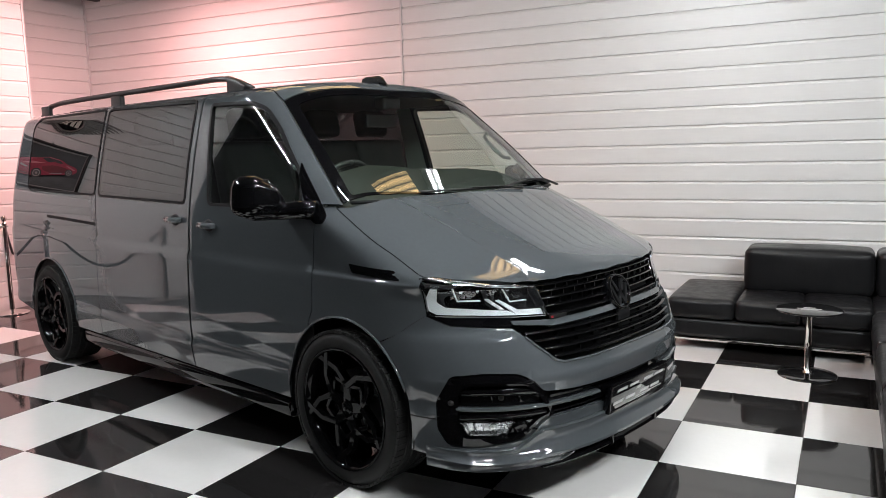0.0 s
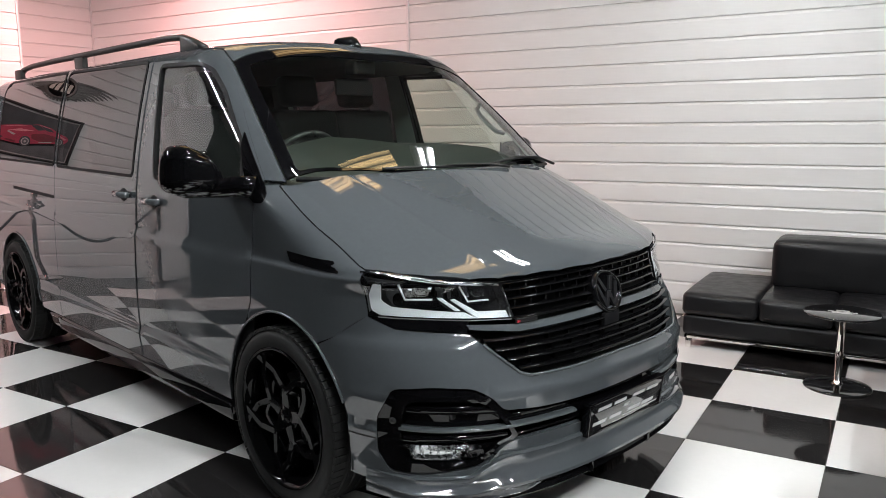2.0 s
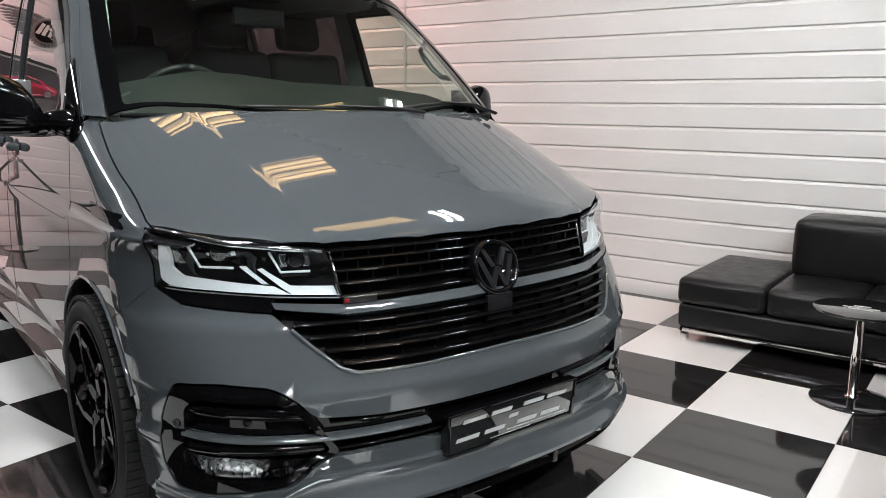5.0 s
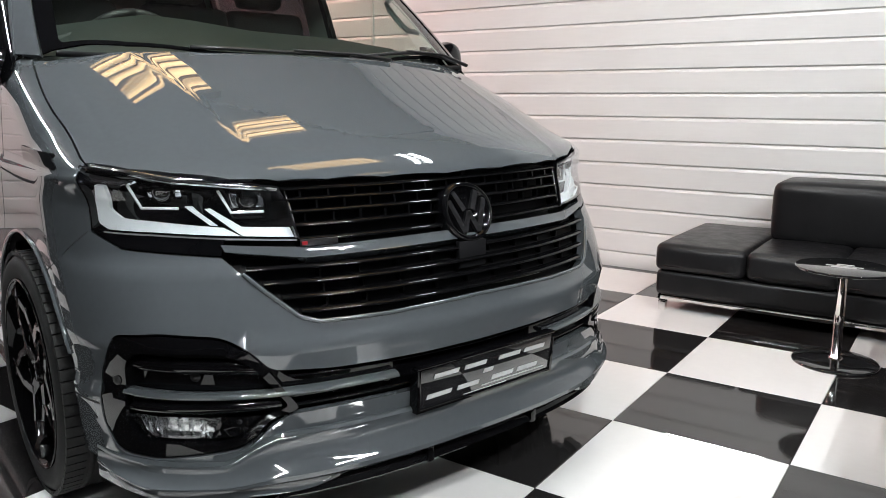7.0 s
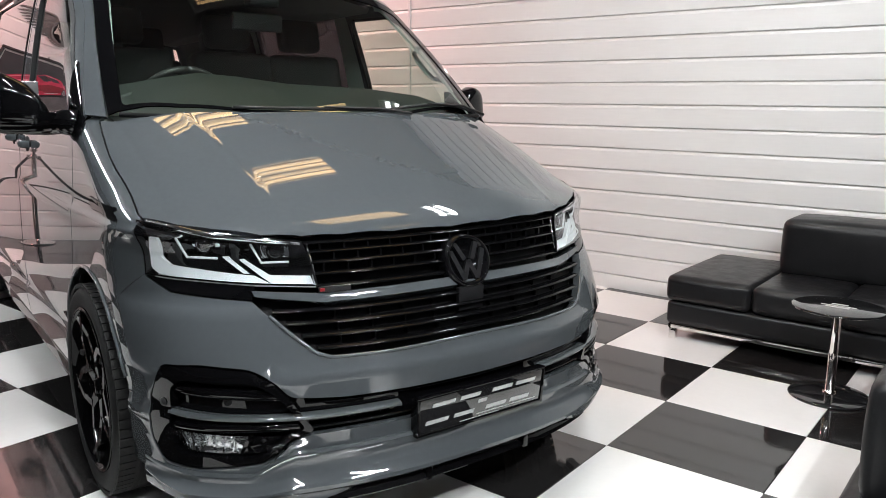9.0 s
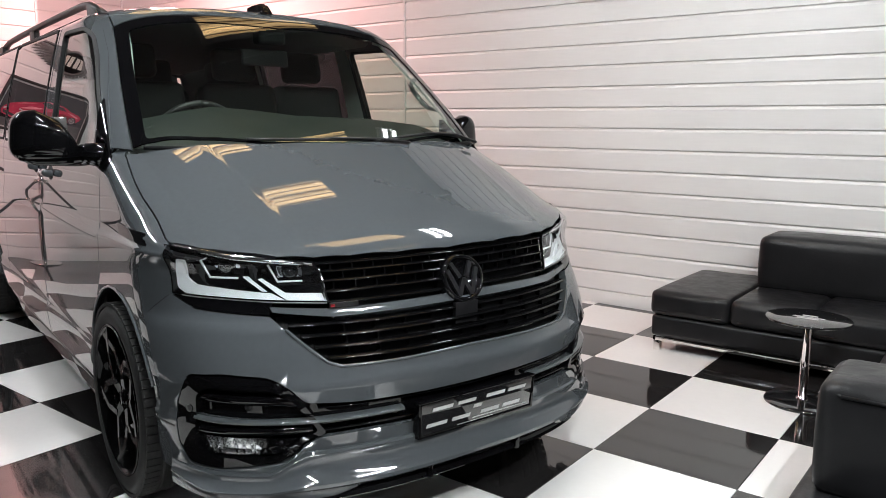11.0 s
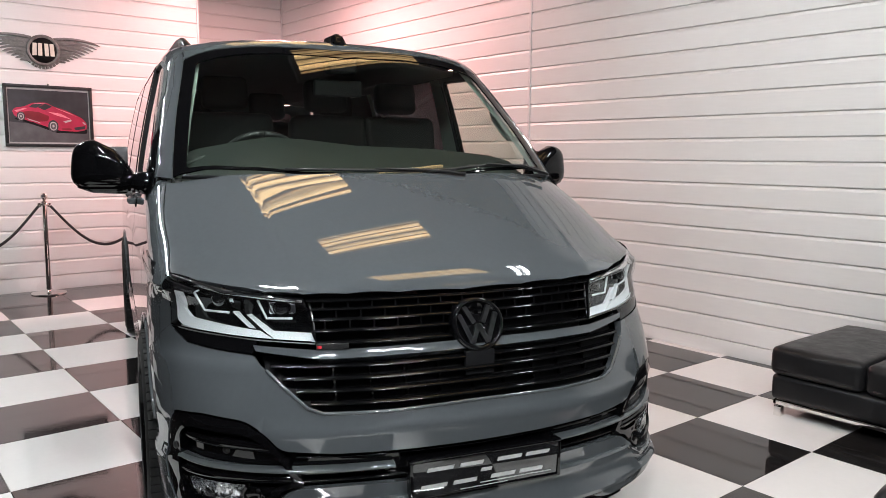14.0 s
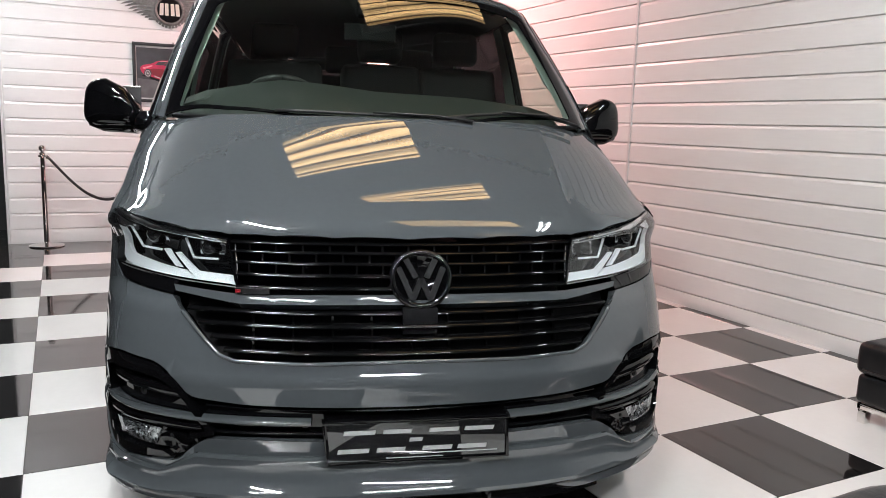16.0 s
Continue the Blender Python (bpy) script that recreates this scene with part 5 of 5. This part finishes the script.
for ob in list(below(van)):
    me = ob.data
    if me is None or not len(me.vertices):
        continue
    m = ob.matrix_basis.copy()
    up_ = ob.parent
    while up_ != van:
        m = up_.matrix_basis @ m
        up_ = up_.parent
    rot, back = np.array(m.to_3x3()), np.array(m.inverted())
    co = np.empty(len(me.vertices) * 3)
    me.vertices.foreach_get("co", co)
    p = co.reshape(-1, 3) @ rot.T + np.array(m.translation)
    if p[:, 0].max() < -0.2:
        continue
    q = drawn_out(p)
    keep = None
    if me.has_custom_normals:
        which = np.empty(len(me.loops), int)
        me.loops.foreach_get("vertex_index", which)
        n = np.array([tuple(c.vector) for c in me.corner_normals]) @ rot.T
        jac = np.stack([(drawn_out(p + 1e-4 * e) - drawn_out(p - 1e-4 * e)) / 2e-4 for e in np.eye(3)], 2)
        inv = np.linalg.inv(jac)[which]
        keep = np.einsum("nji,nj->ni", inv, n) @ rot
        keep /= np.linalg.norm(keep, axis=1)[:, None]
    me.vertices.foreach_set("co", (q @ back[:3, :3].T + back[:3, 3]).ravel())
    me.update()
    if keep is not None:
        me.normals_split_custom_set([tuple(v) for v in keep])

# ---- sofa, table, rope posts, pictures ----


def cushion(name, lo, hi, parent, r=0.05, sag=0.012, label=""):
    """A stuffed leather block: rounded, slightly domed, with creases."""
    bm = bmesh.new()
    add_box(bm, lo, hi, r, 4)
    long_edges = [e for e in bm.edges if e.calc_length() > 0.09]
    bmesh.ops.subdivide_edges(bm, edges=long_edges, cuts=6, use_grid_fill=True)
    c = [(a + b) / 2 for a, b in zip(lo, hi)]
    h = [(b - a) / 2 for a, b in zip(lo, hi)]
    for v in bm.verts:
        u = [(v.co[i] - c[i]) / h[i] for i in range(3)]
        for i in range(3):
            j, k = (i + 1) % 3, (i + 2) % 3
            swell = (1 - min(abs(u[j]), 1) ** 2) * (1 - min(abs(u[k]), 1) ** 2)
            v.co[i] += sag * swell * (1 if u[i] > 0 else -1) * (abs(u[i]) > 0.6)
        w = noise.noise(v.co * 7.0) * 0.5 + noise.noise(v.co * 17.0) * 0.3
        v.co.z += 0.005 * w
        v.co.y += 0.003 * noise.noise(v.co * 11.0 + Vector((3, 5, 1)))
    return part(name, bm, M_LEATHER, parent, label, angle=80)


def piping(lo, hi, parent, z):
    c = 0.045
    pts = [(lo[0] + c, lo[1]), (hi[0] - c, lo[1]), (hi[0], lo[1] + c), (hi[0], hi[1] - c), (hi[0] - c, hi[1]), (lo[0] + c, hi[1]), (lo[0], hi[1] - c), (lo[0], lo[1] + c), (lo[0] + c, lo[1])]
    part("piping", tube_bm([(x, y, z) for x, y in pts], 0.005, 6), M_LEATHER, parent)


def frame_rail(parent, x0, y0, x1, y1, z=0.078):
    bm = bmesh.new()
    for a, b in (((x0, y0), (x1, y0 + 0.02)), ((x0, y1 - 0.02), (x1, y1)), ((x0, y0), (x0 + 0.02, y1)), ((x1 - 0.02, y0), (x1, y1))):
        add_box(bm, (*a, z - 0.013), (*b, z + 0.013), 0.003)
    part("frame", bm, M_CHROME, parent, "polished chrome frame rail")
    for x, y in ((x0 + 0.005, y0 + 0.003), (x1 - 0.045, y0 + 0.003), (x0 + 0.005, y1 - 0.043), (x1 - 0.045, y1 - 0.043)):
        part("foot", box_bm((x, y, 0), (x + 0.04, y + 0.04, z - 0.012), 0.003), M_CHROME, parent)


sofa = thing("corner_sofa", "black leather corner sofa on a chrome frame against the clad wall", "sofa")
cushion("base", (-0.40, 0.955, 0.092), (0.96, 1.84, 0.232), sofa, 0.035, 0.004)
cushion("base", (0.955, -1.62, 0.092), (1.76, 1.84, 0.232), sofa, 0.035, 0.004)
frame_rail(sofa, -0.385, 0.965, 0.96, 1.80)
frame_rail(sofa, 0.975, -1.60, 1.74, 1.80)
for lo, hi in (((-0.405, 0.940, 0.232), (0.075, 1.84, 0.385)), ((0.078, 0.940, 0.232), (0.515, 1.55, 0.385)), ((0.518, 0.940, 0.232), (0.955, 1.55, 0.385)),
               ((0.958, 0.90, 0.232), (1.76, 1.84, 0.385)), ((0.945, 0.06, 0.232), (1.76, 0.895, 0.385)), ((0.945, -0.78, 0.232), (1.76, 0.055, 0.385)), ((0.945, -1.63, 0.232), (1.76, -0.785, 0.385))):
    cushion("seat_cushion", lo, hi, sofa, 0.045, 0.012)
    piping(lo, hi, sofa, 0.262)
cushion("back_cushion", (0.085, 1.42, 0.37), (0.965, 1.80, 0.712), sofa, 0.06, 0.015, "plump leather back cushion")
cushion("back_cushion", (0.985, 1.42, 0.37), (1.76, 1.80, 0.712), sofa, 0.06, 0.015, "plump leather back cushion")
cushion("back_cushion", (1.42, 0.0, 0.37), (1.78, 1.40, 0.712), sofa, 0.06, 0.015, "plump leather back cushion")
cushion("arm_cushion", (0.985, -1.30, 0.375), (1.78, -1.00, 0.712), sofa, 0.055, 0.012, "upright leather arm cushion")
piping((1.0, -1.303), (1.77, -0.997), sofa, 0.678)

table = thing("side_table", "low round smoked-glass table on a chrome column", "table", m=pose(0.578, 0.56, 0))
part("base_plate", add_lathe(bmesh.new(), [(0, 0.022), (0.03, 0.022), (0.12, 0.016), (0.175, 0.012), (0.182, 0.006), (0.180, 0.0), (0, 0)], 56), M_SMOKE, table, "gloss black round foot")
part("column", add_lathe(bmesh.new(), [(0.030, 0.018), (0.030, 0.026), (0.021, 0.030), (0.021, 0.42), (0.05, 0.424), (0.05, 0.430)], 28), M_CHROME, table, "chrome column")
part("table_top", add_lathe(bmesh.new(), [(0, 0.430), (0.196, 0.430), (0.200, 0.433), (0.200, 0.440), (0.196, 0.443), (0, 0.443)], 64), M_SMOKE, table, "smoked glass disc")
bm = bmesh.new()
for k, (w, d) in enumerate(((0.10, 0.022), (0.15, 0.014), (0.07, 0.018))):
    add_box(bm, (-w / 2, -0.04 + 0.032 * k, 0.4434), (w / 2, -0.04 + 0.032 * k + d, 0.4446))
part("table_emblem", bm, M_GREYMARK, table, "pale printed emblem of plain bars", smooth=False)

POSTS = [(-6.62, -2.42), (-6.62, -1.30), (-6.62, -0.18)]
for x, y in POSTS:
    t = thing("rope_post", "polished steel barrier post on a round foot", "barrier post", "rope barrier", pose(x, y, 0))
    part("foot", add_lathe(bmesh.new(), [(0, 0.05), (0.03, 0.045), (0.05, 0.028), (0.13, 0.018), (0.158, 0.012), (0.16, 0.0), (0, 0)], 40), M_CHROME, t)
    part("shaft", add_lathe(bmesh.new(), [(0.025, 0.03), (0.025, 0.90), (0.030, 0.902), (0.030, 0.912), (0.016, 0.918), (0.016, 0.93)], 24), M_CHROME, t)
    part("knob", add_lathe(bmesh.new(), [(0, 0.992), (0.018, 0.988), (0.031, 0.972), (0.034, 0.957), (0.031, 0.942), (0.018, 0.928), (0.0, 0.926)], 24), M_CHROME, t)
    part("collar", add_lathe(bmesh.new(), [(0.026, 0.868), (0.042, 0.872), (0.042, 0.892), (0.026, 0.896)], 24), M_CHROME, t)
for (x0, y0), (x1, y1) in list(zip(POSTS, POSTS[1:])) + [(POSTS[2], (-7.4, 0.55))]:
    rope = thing("barrier_rope", "black twisted rope hung between steel posts", "rope", "rope barrier")
    n = 40
    pts = []
    for k in range(n + 1):
        s = k / n
        s2 = 0.04 + 0.92 * s
        pts.append(Vector((x0 + (x1 - x0) * s2, y0 + (y1 - y0) * s2, 0.875 - 0.42 * 4 * s * (1 - s) * (0.75 + 0.25 * 4 * s * (1 - s)))))
    for strand in range(3):
        path = []
        for k in range(4 * n + 1):
            f = k / 4
            i = min(int(f), n - 1)
            p = pts[i].lerp(pts[i + 1], f - i)
            a = 2 * math.pi * (strand / 3 + k / 9)
            path.append(p + Vector((math.cos(a), 0, math.sin(a))) * 0.007)
        part("strand", tube_bm(path, 0.009, 6), M_ROPE, rope)
    for p in (pts[0], pts[-1]):
        part("rope_end", add_lathe(bmesh.new(), [(0, -0.02), (0.018, -0.02), (0.018, 0.02), (0, 0.02)], 14, Matrix.Translation(p)), M_CHROME, rope)

# framed picture of a red car, drawn in flat plain shapes
PX = SIDE_X + 0.018
pic = thing("framed_picture", "black framed picture of a red sports car on the clad wall", "picture", m=pose(PX, -1.166, 1.738))
W2, H2 = 0.40, 0.30
for lo, hi in (((0, -W2, -H2), (0.028, W2, -H2 + 0.03)), ((0, -W2, H2 - 0.03), (0.028, W2, H2)), ((0, -W2, -H2 + 0.03), (0.028, -W2 + 0.03, H2 - 0.03)), ((0, W2 - 0.03, -H2 + 0.03), (0.028, W2, H2 - 0.03))):
    part("frame", box_bm(lo, hi, 0.004), M_SATIN, pic)
M_PRINT = material("dark_print", (0.035, 0.035, 0.040), 0.35, grain=0.25, scale=9, stains=0.4)
M_PRINTFLOOR = material("print_ground", (0.085, 0.085, 0.09), 0.35, grain=0.2, scale=12, stains=0.3)
M_PRINTRED = material("print_red", (0.42, 0.018, 0.065), 0.35, grain=0.15, scale=14, stains=0.2)
M_PRINTDEEP = material("print_deep_red", (0.20, 0.008, 0.02), 0.35, grain=0.15, scale=14)
M_MAT = material("pale_mount", (0.45, 0.44, 0.43), 0.7, grain=0.03, scale=50)
part("mount", box_bm((0, -W2 + 0.03, -H2 + 0.03), (0.010, W2 - 0.03, H2 - 0.03)), M_MAT, pic, smooth=False)


def flat(name, pts, depth, mat):
    bm = bmesh.new()
    add_prism(bm, pts, 0.0, depth, Matrix(((0, 0, 1, 0), (1, 0, 0, 0), (0, 1, 0, 0), (0, 0, 0, 1))))
    bmesh.ops.recalc_face_normals(bm, faces=bm.faces)
    part(name, bm, mat, pic, smooth=False)


flat("print_back", [(-0.36, -0.255), (0.36, -0.255), (0.36, 0.25), (-0.36, 0.25)], 0.012, M_PRINT)
flat("print_ground", [(-0.36, -0.255), (0.36, -0.255), (0.36, -0.12), (-0.36, -0.06)], 0.0135, M_PRINTFLOOR)
car = fillet([(-0.33, 0.045), (-0.30, 0.075), (-0.22, 0.088), (-0.155, 0.125), (-0.03, 0.135), (0.03, 0.100), (0.16, 0.060), (0.30, -0.010), (0.345, -0.070), (0.335, -0.125), (0.25, -0.145), (0.12, -0.14), (0.04, -0.13), (-0.08, -0.085), (-0.22, -0.040), (-0.31, -0.010)], 0.03)
flat("print_shadow", fillet([(-0.32, -0.03), (-0.08, -0.11), (0.05, -0.16), (0.34, -0.165), (0.345, -0.12), (0.10, -0.10), (-0.2, -0.02)], 0.02), 0.0145, M_DARK)
flat("print_car", car, 0.015, M_PRINTRED)
flat("print_glass", fillet([(-0.105, 0.085), (-0.035, 0.124), (0.028, 0.096), (-0.045, 0.058)], 0.012), 0.0165, M_PRINT)
flat("print_glass", fillet([(-0.185, 0.083), (-0.145, 0.113), (-0.055, 0.120), (-0.115, 0.078)], 0.012), 0.0165, M_PRINT)
flat("print_shade", fillet([(-0.30, 0.020), (-0.20, 0.045), (-0.10, 0.040), (0.0, 0.0), (-0.02, -0.05), (-0.10, -0.055), (-0.22, -0.015)], 0.02), 0.0160, M_PRINTDEEP)
flat("print_grille", fillet([(0.215, -0.105), (0.325, -0.085), (0.322, -0.115), (0.23, -0.130)], 0.010), 0.0165, M_PRINT)
flat("print_grille", fillet([(0.10, -0.115), (0.19, -0.112), (0.20, -0.130), (0.11, -0.132)], 0.008), 0.0165, M_PRINTDEEP)
for cx, cz, r in ((-0.255, -0.008, 0.046), (0.028, -0.095, 0.060)):
    for rr, d, mt in ((1.0, 0.0172, M_PRINT), (0.72, 0.0182, M_MAT), (0.55, 0.0188, M_PRINTFLOOR), (0.22, 0.0194, M_MAT)):
        flat("print_wheel", [(cx + r * rr * 0.78 * math.cos(2 * math.pi * k / 20), cz + r * rr * math.sin(2 * math.pi * k / 20)) for k in range(20)], d, mt)
M_PRINTLIGHT = material("print_pale_red", (0.75, 0.25, 0.30), 0.35, grain=0.1, scale=20)
for pts in ([(-0.31, 0.045), (-0.22, 0.076), (-0.20, 0.070), (-0.29, 0.032)], [(0.05, 0.085), (0.17, 0.045), (0.25, 0.005), (0.12, 0.055)], [(-0.02, 0.045), (0.10, 0.030), (0.20, -0.025), (0.07, 0.008)], [(-0.14, 0.118), (-0.04, 0.130), (-0.03, 0.126), (-0.13, 0.112)]):
    flat("print_shine", fillet(pts, 0.006), 0.0163, M_PRINTLIGHT)
for pts in ([(0.12, -0.045), (0.19, -0.025), (0.20, -0.040), (0.14, -0.060)], [(0.30, -0.045), (0.325, -0.055), (0.33, -0.075), (0.305, -0.065)], [(-0.20, -0.025), (-0.09, -0.062), (-0.08, -0.072), (-0.19, -0.038)]):
    flat("print_shine", fillet(pts, 0.006), 0.0165, M_MAT)
part("picture_hook", box_bm((0, -0.008, H2), (0.012, 0.008, H2 + 0.018), 0.002), M_CHROME, pic)

# winged wall emblem of plain shapes
emb = thing("wall_emblem", "pewter winged emblem of plain shapes on the clad wall", "wall emblem", m=pose(PX, -1.195, 2.372))
PLATE = Matrix(((0, 0, 1, 0), (1, 0, 0, 0), (0, 1, 0, 0), (0, 0, 0, 1)))
for s in (-1, 1):
    for row, (n, reach, th) in enumerate(((10, 1.0, 0.014), (8, 0.70, 0.022), (6, 0.45, 0.030))):
        for k in range(n):
            f = k / (n - 1)
            a = Vector((0.10, 0.115 - 0.21 * f))
            c = Vector((0.535 - 0.33 * f, 0.085 - 0.185 * f ** 0.8))
            b = (a + c) / 2 + Vector((0.02, 0.055 * (1 - f) + 0.006))
            line = []
            for i in range(8):
                u = reach * i / 7
                p = a * (1 - u) ** 2 + b * 2 * u * (1 - u) + c * u * u
                half_ = 0.0125 * (1 - 0.25 * i / 7) if i < 7 else 0.002
                line.append((p.x, p.y, half_))
            pts = [(s * x, y + h) for x, y, h in line] + [(s * x, y - h) for x, y, h in line[::-1]]
            bm = add_prism(bmesh.new(), pts, 0.0, th - 0.0006 * k, PLATE)
            bmesh.ops.recalc_face_normals(bm, faces=bm.faces)
            part("feather", bm, M_PEWTER, emb, smooth=False)
disc = part("roundel", add_lathe(bmesh.new(), [(0.118, 0.028), (0.124, 0.040), (0.142, 0.042), (0.150, 0.034), (0.153, 0.0)], 48, PLATE), M_PEWTER, emb)
part("roundel_field", add_lathe(bmesh.new(), [(0, 0.032), (0.122, 0.032), (0.122, 0.0)], 48, PLATE), M_DARK, emb, "black field of the roundel")
for k in range(13):
    a = 200 + 140 * k / 12
    bm = box_bm((-0.012, -0.176, 0), (0.012, -0.140, 0.026), 0.004)
    bmesh.ops.transform(bm, verts=bm.verts, matrix=PLATE @ pose(0, 0, 0, 0, 0, a - 270))
    part("tail_feather", bm, M_PEWTER, emb, smooth=False)
for x0, x1 in ((-0.100, -0.062), (-0.048, -0.012), (0.012, 0.048), (0.062, 0.100)):
    bm = add_prism(bmesh.new(), [(x0, -0.052), (x1, -0.052), (x1 * 0.92, 0.066), (x0 * 0.92, 0.066)], 0.032, 0.042, PLATE)
    bmesh.ops.recalc_face_normals(bm, faces=bm.faces)
    part("roundel_bar", bm, M_IVORY, emb, "pale upright bar", smooth=False)

# ---- boards and tiles, each a piece of its own ----
for wall_ob, x, y, long, axis, mat in ROOM_BOARDS:
    clad(wall_ob, x, y, long, axis, mat)


def tile_mesh(mat, w=TILE, d=TILE):
    bm = box_bm((0.0012, 0.0012, -0.009), (w - 0.0012, d - 0.0012, 0), 0.0012, 1)
    me = bpy.data.meshes.new("floor_tile")
    bm.to_mesh(me)
    bm.free()
    me.materials.append(mat)
    return me


TILES = [tile_mesh(M_WHITE_TILE), tile_mesh(M_BLACK_TILE)]
CUT = [tile_mesh(M_WHITE_TILE, TILE, WALL_Y - 3 * TILE), tile_mesh(M_BLACK_TILE, TILE, WALL_Y - 3 * TILE)]
for i in range(-13, 7):
    for j in range(-10, 4):
        link_mesh("floor_tile", (CUT if j == 3 else TILES)[1 if i < -10 or j < -5 else (i + j) % 2], None, floor, m=pose(i * TILE, j * TILE, 0))
